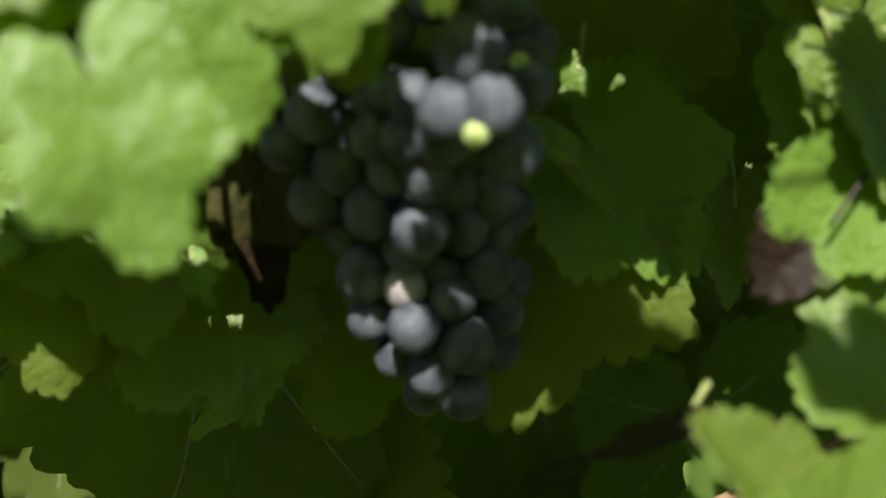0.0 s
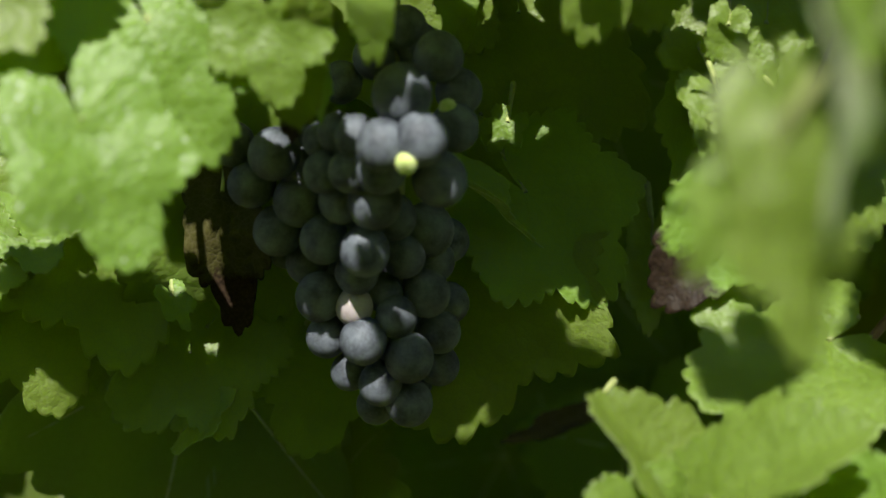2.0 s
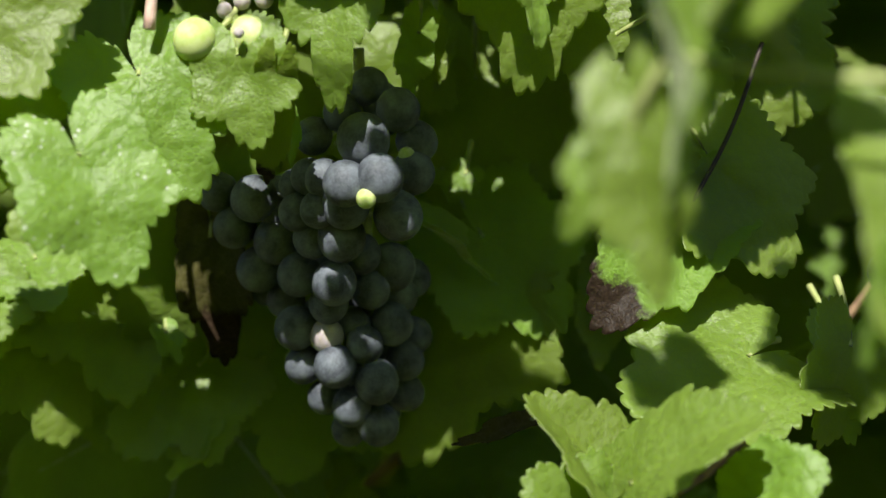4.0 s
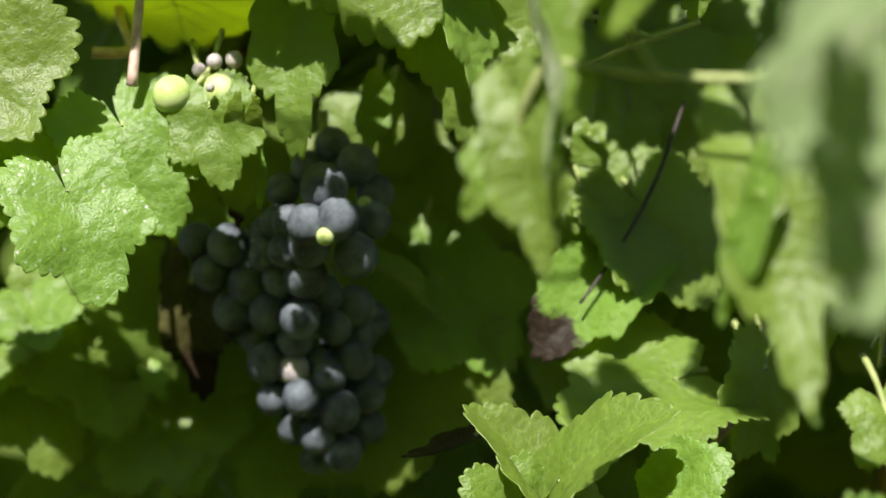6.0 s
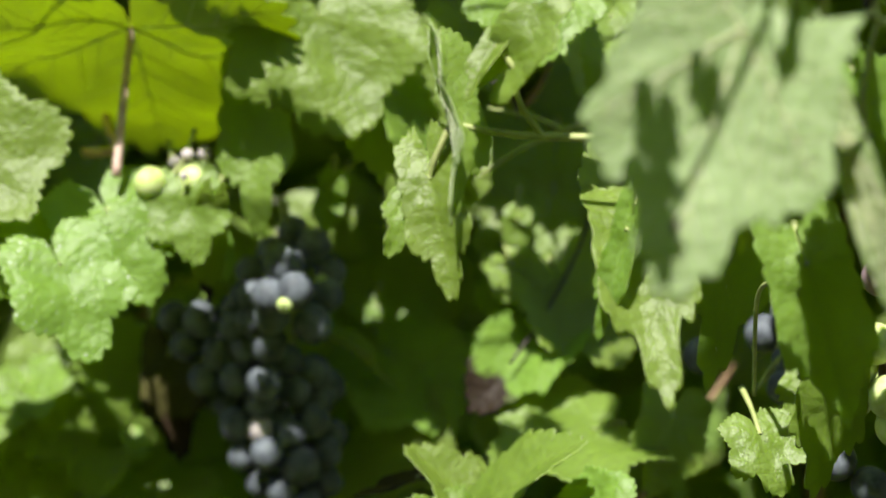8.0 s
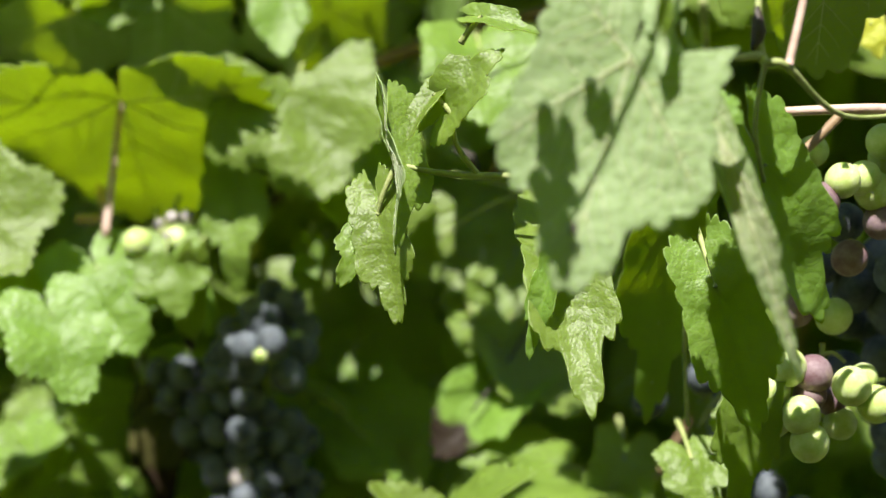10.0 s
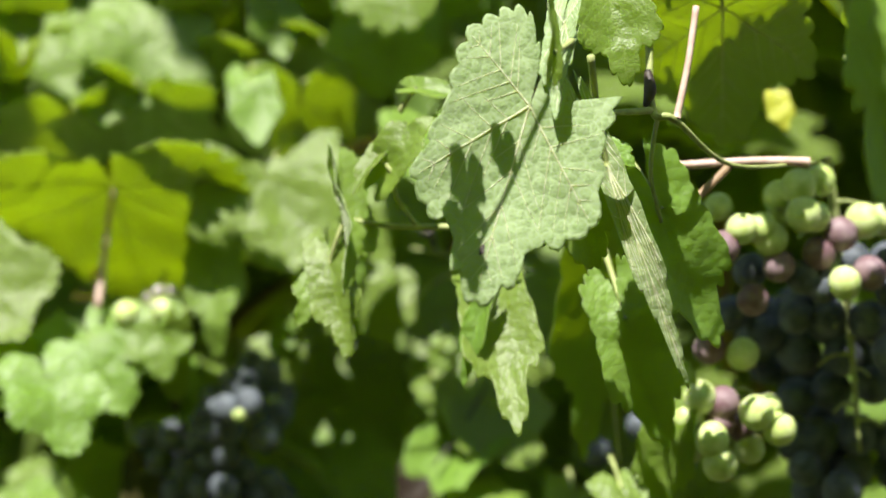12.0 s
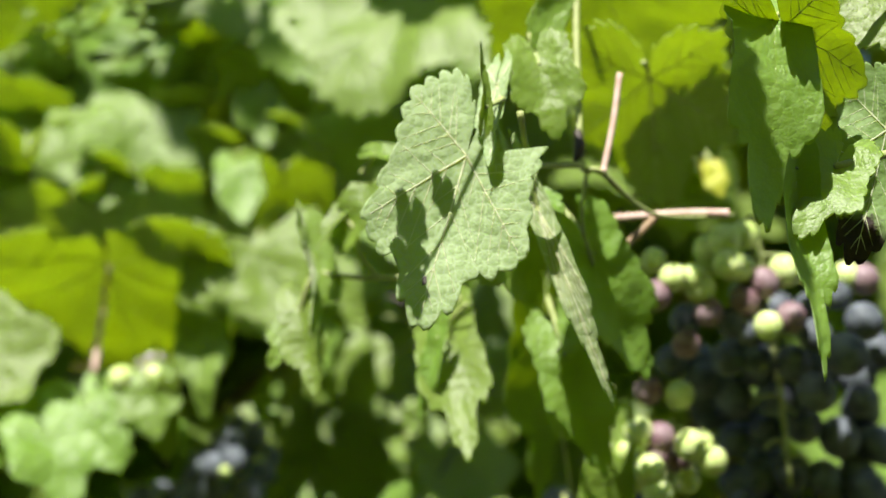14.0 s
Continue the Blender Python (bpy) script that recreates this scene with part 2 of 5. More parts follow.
def leaf_mesh(seed, bend, lobes, size, teeth=44, thick=0.00035, holes=(), rings=RINGS):
    """Upper and lower skin of a leaf with a toothed edge, as one closed sheet."""
    rng = random.Random(seed * 3 + 1)
    rim = []
    for k in range(teeth):
        a0 = -174 + 348 * k / teeth
        step = 348 / teeth
        big = rng.uniform(0.6, 1.5)
        for f, bite in ((0.0, -0.024), (0.3, 0.012), (0.58, 0.028), (0.82, 0.014)):
            rim.append((a0 + step * f, bite * big))
    verts, faces, mats = [], [], []
    n = len(rim)
    eps = 1e-3
    for layer in (0, 1):
        for r in rings[1:]:
            for a, bite in rim:
                edge = leaf_radius(a, lobes) * (1 + 0.05 * noise.noise(Vector((a * 0.04, seed, 0))))
                rr = r * (edge + bite * max(0.0, (r - 0.8) / 0.2))
                x, y = rr * math.sin(radians(a)), rr * math.cos(radians(a))
                p = bend(x, y)
                if layer:
                    nn = (bend(x + eps, y) - p).cross(bend(x, y + eps) - p).normalized()
                    p = p - nn * (thick / size)
                verts.append(p * size)
    rows = len(rings) - 1
    for layer in (0, 1):
        verts.append((bend(0, 0) - Vector((0, 0, layer * thick / size))) * size)
    tops = [2 * rows * n, 2 * rows * n + 1]

    def index(layer, r, k):
        return layer * rows * n + r * n + k

    def bitten(k, r):
        a = rim[k][0]
        return any(abs(a - h0) < h1 and r0 <= r <= r1 for h0, h1, r0, r1 in holes)

    for layer in (0, 1):
        for k in range(n - 1):
            f = (tops[layer], index(layer, 0, k + 1), index(layer, 0, k))
            faces.append(f if not layer else f[::-1])
            mats.append(layer)
            for r in range(rows - 1):
                if bitten(k, r):
                    continue
                f = (index(layer, r, k), index(layer, r, k + 1), index(layer, r + 1, k + 1), index(layer, r + 1, k))
                faces.append(f if not layer else f[::-1])
                mats.append(layer)
    for k in range(n - 1):
        if bitten(k, rows - 2):
            continue
        faces.append((index(0, rows - 1, k), index(0, rows - 1, k + 1), index(1, rows - 1, k + 1), index(1, rows - 1, k)))
        mats.append(1)
    me = bpy.data.meshes.new("leaf")
    me.from_pydata(verts, [], faces)
    me.polygons.foreach_set("material_index", mats)
    return smooth(me)


def vein_mesh(bend, lobes, size, fine=True, holes=()):
    """Five main veins with their side veins, standing out of the underside and just showing above."""
    verts, faces = [], []

    def strand(a, b, r0, r1, steps, main=False):
        base = len(verts)
        for i in range(steps + 1):
            s = i / steps
            x, y = a[0] * (1 - s) + b[0] * s, a[1] * (1 - s) + b[1] * s
            p = bend(x, y)
            nn = (bend(x + 1e-3, y) - p).cross(bend(x, y + 1e-3) - p).normalized()
            d = (bend(x + (b[0] - a[0]) * 1e-3, y + (b[1] - a[1]) * 1e-3) - p).normalized()
            side = d.cross(nn).normalized()
            r = (r0 * (1 - s) + r1 * s)
            mid = p - nn * (0.9 if main else 1.0) * 0.00035 / size
            for c, q in ((1, 0), (0, 0.5), (-1, 0), (0, -1.3)):
                verts.append((mid + side * r * c + nn * r * q) * size)
        for i in range(steps):
            for k in range(4):
                j = (k + 1) % 4
                faces.append((base + i * 4 + k, base + i * 4 + j, base + i * 4 + 4 + j, base + i * 4 + 4 + k))

    def gone(ang):
        return any(abs(ang - h[0]) < h[1] for h in holes)

    def inside(p, ang):
        at = math.degrees(math.atan2(p[0], p[1]))
        off = abs((at - ang + 180) % 360 - 180)
        return off < 31 and not gone(at) and math.hypot(*p) < 0.93 * leaf_radius(at, lobes)

    for ang in (0, 56, -56, 112, -112):
        if gone(ang):
            continue
        reach = leaf_radius(ang, lobes) * 0.93
        end = (math.sin(radians(ang)) * reach, math.cos(radians(ang)) * reach)
        strand((0, 0), end, 0.0075, 0.0024, 14, True)
        if not fine:
            continue
        for k in range(1, 6):
            s = 0.06 + 0.155 * k + 0.03 * math.sin(k * 5.1 + ang)
            foot = (end[0] * s, end[1] * s)
            for way in (-1, 1):
                turn = radians(ang + way * (52 - 14 * s + 6 * math.sin(k * 3.7 + way + ang)))
                length = 0.46
                while length > 0.06 and not inside((foot[0] + math.sin(turn) * length, foot[1] + math.cos(turn) * length), ang):
                    length -= 0.02
                tip = (foot[0] + math.sin(turn) * length, foot[1] + math.cos(turn) * length)
                strand(foot, tip, 0.0034, 0.0012, 6)
    me = bpy.data.meshes.new("venation")
    me.from_pydata(verts, [], faces)
    return smooth(me)


count = [0]
LEAF_SKINS = {"green": (LEAF_TOP, LEAF_UNDER), "scorched": (SCORCHED_TOP, SCORCHED_UNDER), "withered": (WITHERED, WITHERED), "speckled": (SPECKLED_TOP, LEAF_UNDER), "yellow": (YELLOWED, YELLOWED)}


def leaf(shoot, base, tip, face, width=1.0, lobes=0.7, fold=0.15, curl=0.3, cup=0.0, wave=0.10, skin="green", stalk=None, pink=False,
         label="", holes=(), spot=None):
    """One vine leaf as a part of a shoot, from its stalk's end to its tip; face: where its upper side looks."""
    count[0] += 1
    seed = count[0]
    b, tp = Vector(base), Vector(tip)
    bend = leaf_shape(seed, width, lobes, fold, curl, cup, wave)
    flat = bend(0, 1.0) - bend(0, 0)
    size = (tp - b).length / flat.length
    along = (tp - b).normalized()
    side = along.cross(Vector(face)).normalized()
    up = side.cross(along)
    f1 = flat.normalized()
    s1 = Vector((1, 0, 0))
    s1 = (s1 - f1 * s1.dot(f1)).normalized()
    u1 = s1.cross(f1)
    turn = Matrix((side, along, up)).transposed() @ Matrix((s1, f1, u1))
    m = Matrix.Translation(b - turn @ bend(0, 0) * size - shoot.location) @ turn.to_4x4()
    me = leaf_mesh(seed, bend, lobes, size, teeth=int(16 + 28 * min(1.0, width)), holes=holes, rings=FINE_RINGS)
    for k in LEAF_SKINS[skin]:
        me.materials.append(k)
    ob = part("leaf", me, None, shoot, label, m)
    part("venation", vein_mesh(bend, lobes, size, True, holes), WITHERED if skin == "withered" else VEIN, ob)
    # a small hole in the blade, put on as a dark disc
    if spot:
        ring = [bend(spot[0], spot[1])]
        for k in range(12):
            a, q = k * math.pi / 6, 0.020 + 0.004 * math.sin(k * 2.1)
            ring.append(bend(spot[0] + q * math.cos(a), spot[1] + 1.3 * q * math.sin(a)))
        hole_me = bpy.data.meshes.new("dead_spot")
        flat_ring = [v * size - Vector((0, 0, 0.0007)) for v in ring]
        flat_ring += [v * size + Vector((0, 0, 0.0003)) for v in ring]
        hole_me.from_pydata(flat_ring, [], [(0, k, k % 12 + 1) for k in range(1, 13)] + [(13, 13 + k % 12 + 1, 13 + k) for k in range(1, 13)]
                         + [(k, 13 + k, 14 + k % 12, k % 12 + 1) for k in range(1, 13)])
        part("dead_spot", hole_me, DARK_WOOD, ob, "dark disc standing for a small hole")
    root = Vector(stalk) if stalk else b - along * size * 0.35 - up * size * 0.35 + Vector((0, 0.01, 0.01))
    inv = (Matrix.Translation(shoot.location) @ m).inverted()
    p0, p2 = inv @ b, inv @ root
    p1 = (p0 + p2) / 2 + Vector((0, 0, 0.06 * (p2 - p0).length))
    part("petiole", tube("petiole", (p0, p1, p2), (0.0015, 0.0016, 0.0020) if pink else (0.0008, 0.0009, 0.0013)), PETIOLE_PINK if pink else PETIOLE_GREEN, ob)
    return ob


def cane(shoot, points, radii, mat, name="cane", label=""):
    o = shoot.location
    return part(name, tube(name, [Vector(p) - o for p in points], radii, 8), mat, shoot, label)


def berry_mesh(name, mat):
    """A slightly oval grape of radius one with the dark scar at its foot."""
    bm = bmesh.new()
    bmesh.ops.create_uvsphere(bm, u_segments=24, v_segments=16, radius=1.0)
    for v in bm.verts:
        v.co.z *= 1.05
        if v.co.z < -1.03:
            v.co.z += 0.05
    me = bpy.data.meshes.new(name)
    for f in bm.faces:
        f.material_index = 1 if f.calc_center_median().z < -1.02 else 0
    bm.to_mesh(me)
    bm.free()
    me.materials.append(mat)
    me.materials.append(SCAR)
    return smooth(me)


BERRIES = {k: berry_mesh("berry", m) for k, m in (("blue", BERRY_BLUE), ("mauve", BERRY_MAUVE), ("pink", BERRY_PINK), ("green", BERRY_GREEN))}
BERRY_WORDS = {"blue": "", "mauve": "reddish grape just turning colour", "pink": "pale pink grape with bloom", "green": "unripe green grape"}
berry_rng = random.Random(5)


def berry(bunch, x, y, z, r, hue="blue"):
    """One grape of a bunch, its foot turned away from the bunch's axis."""
    place = Vector((x, y, z)) - bunch.location
    out = Vector((place.x, place.y, -0.05)).normalized()
    turn = out.to_track_quat("-Z", "Y").to_matrix().to_4x4()
    s = r * berry_rng.uniform(0.97, 1.03)
    return part("berry", BERRIES[hue], None, bunch, BERRY_WORDS[hue], Matrix.Translation(place) @ turn @ Matrix.Diagonal((s, s, s, 1)))


def stalks(bunch, top, foot, thick=1.0):
    """The stem of a bunch, from the cane down through its middle, and short side stems."""
    o = bunch.location
    a, b = Vector(top) - o, Vector(foot) - o
    mid = (a + b) / 2 + Vector((0.002, 0.001, 0))
    part("stem", tube("stem", (a, mid, b), (0.0022 * thick, 0.0016 * thick, 0.0008 * thick)), PETIOLE_GREEN, bunch)
    for i in range(14):
        s = 0.15 + 0.8 * i / 14
        p = a.lerp(b, s)
        ang = i * 2.4
        q = p + Vector((math.cos(ang), math.sin(ang), -0.3)) * 0.016 * thick * (1.2 - s * 0.6)
        part("side_stem", tube("side_stem", (p, (p + q) / 2 + Vector((0, 0, 0.002)), q), (0.0011, 0.0008, 0.0006), 5), PETIOLE_GREEN, bunch)



# ---- the vine round the dark bunch ----
vine = thing('grapevine', (-0.0068, 0.4200, 1.1705), 'leafy green grapevine shoot behind the dark grape bunch', 'grapevine')
cane(vine, ((-0.1599, 0.4400, 1.1555), (-0.0842, 0.4700, 1.1700), (0.0014, 0.4500, 1.1748), (0.0773, 0.4400, 1.2008), (0.1748, 0.4300, 1.2202)), (0.0040, 0.0042, 0.0040, 0.0035, 0.0030), CANE, 'cane')
cane(vine, ((-0.0815, 0.4200, 1.1219), (-0.0681, 0.4250, 1.1232), (-0.0779, 0.4500, 1.1381), (-0.0843, 0.4700, 1.1674)), (0.0022, 0.0022, 0.0018, 0.0020), PETIOLE_PINK, 'side_shoot', 'pinkish cut side shoot')
leaf(vine, (-0.0721, 0.3450, 1.0724), (-0.0573, 0.3380, 1.0358), (0.20, -0.82, 0.53), stalk=(-0.0675, 0.4000, 1.0953), width=0.8, lobes=0.45, fold=0.12, curl=0.35, wave=0.1, skin='speckled', label='sunlit leaf flecked with pale spray residue')
leaf(vine, (-0.0604, 0.3750, 1.0940), (-0.0423, 0.3720, 1.0565), (0.14, -0.87, 0.48), stalk=(-0.0625, 0.4000, 1.1104), width=0.9, lobes=0.5, curl=0.4, wave=0.12)
leaf(vine, (-0.0299, 0.3760, 1.1000), (-0.0239, 0.3740, 1.0717), (-0.06, -0.87, 0.48), stalk=(-0.0439, 0.4200, 1.1257), width=0.8, lobes=0.5, curl=0.2)
leaf(vine, (-0.1129, 0.3520, 1.1138), (-0.0704, 0.3580, 1.1264), (0.15, -0.93, 0.33), width=1.0, lobes=0.35, curl=0.2, wave=0.1)
leaf(vine, (-0.1081, 0.3600, 1.0845), (-0.0868, 0.3700, 1.0619), (0.14, -0.91, 0.38), width=1.1, lobes=0.4, curl=0.25, wave=0.12)
leaf(vine, (-0.0517, 0.3850, 1.1687), (-0.0585, 0.4800, 1.1268), (-0.00, 0.54, 0.84), stalk=(-0.0567, 0.3750, 1.1081), width=1.0, lobes=0.35, fold=-0.05, curl=0.25, wave=0.1, pink=True, label='sunlit leaf glowing yellow-green on a pink petiole')
leaf(vine, (-0.0020, 0.3900, 1.1440), (-0.0010, 0.3870, 1.0820), (-0.16, -0.93, 0.34), stalk=(0.0022, 0.4200, 1.1389), width=0.36, lobes=0.5, fold=0.25, curl=0.35, wave=0.08)
leaf(vine, (0.0250, 0.3820, 1.1710), (0.0360, 0.3720, 1.1200), (0.09, -0.91, 0.40), stalk=(0.0281, 0.4400, 1.2072), width=1.05, holes=((150, 24, 3, 20), (-150, 24, 3, 20)), lobes=0.35, fold=0.08, curl=0.25, wave=0.12)
leaf(vine, (0.0419, 0.4400, 1.1598), (0.0751, 0.4450, 1.1125), (0.14, -0.91, 0.38), width=0.8, lobes=0.55, fold=0.3, curl=0.2, wave=0.14)
leaf(vine, (0.0546, 0.3900, 1.1388), (0.0621, 0.3850, 1.1016), (0.54, -0.80, 0.27), width=0.45, lobes=0.5, fold=0.4, curl=0.2)
# two small leaves shaped to stand in for sunlit flecks beside the bunch
leaf(vine, (0.0259, 0.4550, 1.1019), (0.0234, 0.4500, 1.0793), (-0.06, -0.87, 0.48), width=0.4, lobes=0.7, curl=0.2, wave=0.1)
leaf(vine, (0.0380, 0.4760, 1.0530), (0.0330, 0.4740, 1.0430), (0.04, -0.81, 0.58), width=0.9, lobes=1.0, curl=0.2)
leaf(vine, (0.0412, 0.4950, 1.0867), (0.0404, 0.4850, 1.0187), (0.04, -0.92, 0.39), width=0.85, lobes=0.6, fold=0.08, curl=0.3)
leaf(vine, (0.0185, 0.4500, 1.0415), (0.0491, 0.4570, 1.0162), (0.37, -0.26, 0.89), width=0.35, lobes=0.6, fold=0.5, curl=0.2)
# next two leaves, the first again a stand-in for a sunlit fleck
leaf(vine, (0.0143, 0.4900, 1.0955), (0.0115, 0.4850, 1.0631), (0.03, -0.64, 0.77), width=0.9, lobes=0.6, curl=0.2)
leaf(vine, (0.0294, 0.4850, 1.0536), (0.0382, 0.4900, 1.0435), (0.03, -0.64, 0.77), width=1.0, lobes=0.9, curl=0.2)
leaf(vine, (0.0444, 0.4700, 1.0307), (0.0729, 0.4620, 0.9964), (0.14, -0.91, 0.38), width=1.0, lobes=0.5, curl=0.3)
leaf(vine, (0.0263, 0.4750, 1.0123), (0.0224, 0.4600, 0.9479), (0.04, -0.94, 0.34), width=1.0, lobes=0.5, curl=0.3)
leaf(vine, (-0.1432, 0.4550, 1.0041), (-0.1131, 0.4520, 1.0067), (0.14, -0.80, 0.58), width=1.1, lobes=0.4, curl=0.3)
leaf(vine, (-0.0956, 0.4700, 1.0265), (-0.0834, 0.4550, 0.9710), (0.14, -0.95, 0.29), width=0.85, lobes=0.5, curl=0.2)
leaf(vine, (-0.1176, 0.4600, 1.0232), (-0.1059, 0.4400, 1.0084), (0.13, -0.82, 0.56), width=0.9, lobes=0.5, curl=0.2)
leaf(vine, (-0.0578, 0.4600, 1.0341), (-0.0367, 0.4750, 0.9853), (-0.06, -0.94, 0.34), width=1.0, lobes=0.5, curl=0.2)
leaf(vine, (-0.0524, 0.4520, 1.0328), (-0.0467, 0.4450, 0.9883), (-0.16, -0.94, 0.29), width=0.42, lobes=0.4, fold=0.2, curl=0.3, wave=0.2, skin='withered', label='withered brown leaf hanging folded')
leaf(vine, (-0.0696, 0.4550, 0.9975), (-0.0633, 0.4500, 0.9874), (0.03, -0.70, 0.72), width=0.6, lobes=0.7, curl=0.4)
leaf(vine, (-0.1212, 0.4700, 0.9951), (-0.1083, 0.4600, 0.9542), (0.34, -0.86, 0.38), width=0.9, lobes=0.5, curl=0.3)
leaf(vine, (-0.0626, 0.4800, 0.9798), (-0.0907, 0.4700, 0.9475), (0.04, -0.92, 0.40), width=1.0, lobes=0.6, curl=0.3)
leaf(vine, (-0.0207, 0.4900, 0.9781), (-0.0315, 0.4800, 0.9338), (0.04, -0.92, 0.40), width=1.0, lobes=0.6, curl=0.3)
leaf(vine, (-0.0480, 0.5000, 0.9621), (-0.0517, 0.5000, 0.9549), (0.03, -0.52, 0.85), width=1.0, lobes=0.7)
leaf(vine, (-0.0710, 0.5200, 0.9409), (-0.0578, 0.5200, 0.9361), (0.03, -0.52, 0.85), width=1.0, lobes=0.7)
leaf(vine, (-0.1119, 0.5100, 0.9551), (-0.1088, 0.5100, 0.9382), (0.03, -0.64, 0.77), width=0.7, lobes=0.7)
leaf(vine, (-0.0192, 0.3780, 1.0895), (-0.0250, 0.4000, 1.0581), (-0.09, -0.99, 0.14), width=0.27, lobes=0.4, fold=0.15, curl=0.35, skin='scorched')
leaf(vine, (-0.0181, 0.4000, 1.0822), (-0.0161, 0.3950, 1.0646), (0.59, -0.57, 0.57), width=0.3, lobes=0.4, fold=0.3, curl=0.2, skin='scorched')
leaf(vine, (0.0756, 0.4300, 1.3255), (0.0821, 0.4200, 1.2508), (0.09, -0.91, 0.40), width=1.0, lobes=0.4, curl=0.4)
leaf(vine, (-0.0993, 0.4700, 1.2913), (-0.0699, 0.4500, 1.2264), (-0.02, -0.92, 0.40), width=1.0, lobes=0.4, curl=0.4)
leaf(vine, (-0.0665, 0.4900, 1.3442), (-0.0503, 0.4800, 1.2839), (0.29, -0.92, 0.27), width=0.7, lobes=0.6, curl=0.4)
leaf(vine, (-0.1151, 0.5100, 1.3640), (-0.0841, 0.4900, 1.2682), (0.58, -0.82, -0.05), width=0.5, lobes=0.5, curl=0.3)
leaf(vine, (-0.0140, 0.5300, 1.3720), (-0.0122, 0.5100, 1.2476), (-0.03, -1.00, -0.05), width=0.7, lobes=0.5, curl=0.3)
leaf(vine, (0.0134, 0.5100, 1.2971), (0.0212, 0.5000, 1.2600), (0.09, -0.93, 0.37), width=0.8, lobes=0.5, curl=0.3)
leaf(vine, (-0.0226, 0.5000, 1.3523), (0.0067, 0.4900, 1.3086), (0.09, -0.80, 0.59), width=0.8, lobes=0.5, curl=0.3)
leaf(vine, (0.1010, 0.4500, 1.3142), (0.0954, 0.4400, 1.2382), (0.18, -0.91, 0.36), width=0.7, lobes=0.5, curl=0.3)
leaf(vine, (0.0777, 0.4600, 1.2600), (0.0613, 0.4500, 1.2236), (0.09, -0.93, 0.37), width=0.9, lobes=0.5, curl=0.3)
leaf(vine, (0.1496, 0.5100, 1.3501), (0.1570, 0.5000, 1.2897), (0.08, -0.95, 0.29), width=1.1, lobes=0.5, curl=0.3)
leaf(vine, (-0.1503, 0.5300, 1.3400), (-0.1387, 0.5100, 1.2314), (0.18, -0.98, 0.05), width=0.8, lobes=0.5, curl=0.3)
leaf(vine, (0.0691, 0.5100, 1.1883), (0.0547, 0.5000, 1.1319), (0.08, -0.99, 0.15), width=0.9, lobes=0.5, curl=0.3)
leaf(vine, (0.1553, 0.5300, 1.1662), (0.1422, 0.5200, 1.1098), (0.08, -0.99, 0.15), width=0.9, lobes=0.5, curl=0.3)
leaf(vine, (-0.1166, 0.4600, 1.2677), (-0.1095, 0.4500, 1.2123), (0.18, -0.95, 0.25), width=0.9, lobes=0.5, curl=0.3)
leaf(vine, (-0.0548, 0.4700, 1.2700), (-0.0475, 0.4600, 1.2278), (0.09, -0.93, 0.37), width=0.9, lobes=0.5, curl=0.3)
leaf(vine, (-0.0260, 0.4800, 1.3074), (-0.0247, 0.4700, 1.2361), (0.18, -0.97, 0.14), width=0.8, lobes=0.5, curl=0.3)
leaf(vine, (0.0060, 0.4700, 1.2584), (0.0103, 0.4600, 1.2134), (0.09, -0.93, 0.37), width=0.8, lobes=0.5, curl=0.3)
leaf(vine, (0.0434, 0.4700, 1.2732), (0.0398, 0.4600, 1.2112), (-0.02, -0.96, 0.27), width=1.0, lobes=0.5, curl=0.3)
leaf(vine, (0.0857, 0.4500, 1.2663), (0.0789, 0.4400, 1.2293), (0.19, -0.89, 0.42), width=1.2, lobes=0.5, curl=0.3)
leaf(vine, (-0.0842, 0.4900, 1.3121), (-0.0642, 0.4800, 1.2421), (0.28, -0.95, 0.14), width=1.0, lobes=0.5, curl=0.3)
leaf(vine, (0.0266, 0.5000, 1.3333), (0.0331, 0.4900, 1.2559), (0.07, -1.00, 0.05), width=1.0, lobes=0.5, curl=0.3)
leaf(vine, (-0.1481, 0.5000, 1.3548), (-0.1365, 0.4900, 1.2758), (0.08, -0.99, 0.15), width=1.0, lobes=0.5, curl=0.3)
leaf(vine, (0.1186, 0.5000, 1.3484), (0.1222, 0.4900, 1.2671), (0.08, -0.99, 0.15), width=1.0, lobes=0.5, curl=0.3)
leaf(vine, (0.1092, 0.4500, 1.1942), (0.1020, 0.4450, 1.1514), (0.04, -0.87, 0.48), width=1.0, lobes=0.4, curl=0.3)
leaf(vine, (0.1363, 0.4300, 1.1752), (0.1330, 0.4300, 1.1401), (-0.01, 0.74, 0.67), width=0.4, lobes=0.2, curl=0.2)
leaf(vine, (0.0819, 0.4300, 1.1743), (0.0969, 0.4350, 1.1441), (0.04, -0.87, 0.48), width=0.7, lobes=0.5, curl=0.3)
leaf(vine, (0.1216, 0.5000, 1.1897), (0.1250, 0.5000, 1.1656), (0.04, -0.87, 0.48), width=0.9, lobes=0.4, curl=0.3)
leaf(vine, (-0.1152, 0.4400, 1.2505), (-0.1371, 0.4900, 1.2122), (-0.20, 0.31, 0.93), width=0.9, lobes=0.5, curl=0.3)
leaf(vine, (-0.0045, 0.4400, 1.2731), (-0.0070, 0.4900, 1.2502), (-0.13, 0.32, 0.94), width=0.9, lobes=0.5, curl=0.3)
leaf(vine, (0.0544, 0.4350, 1.2464), (0.0631, 0.4850, 1.2202), (0.11, 0.34, 0.94), width=0.9, lobes=0.5, curl=0.3)
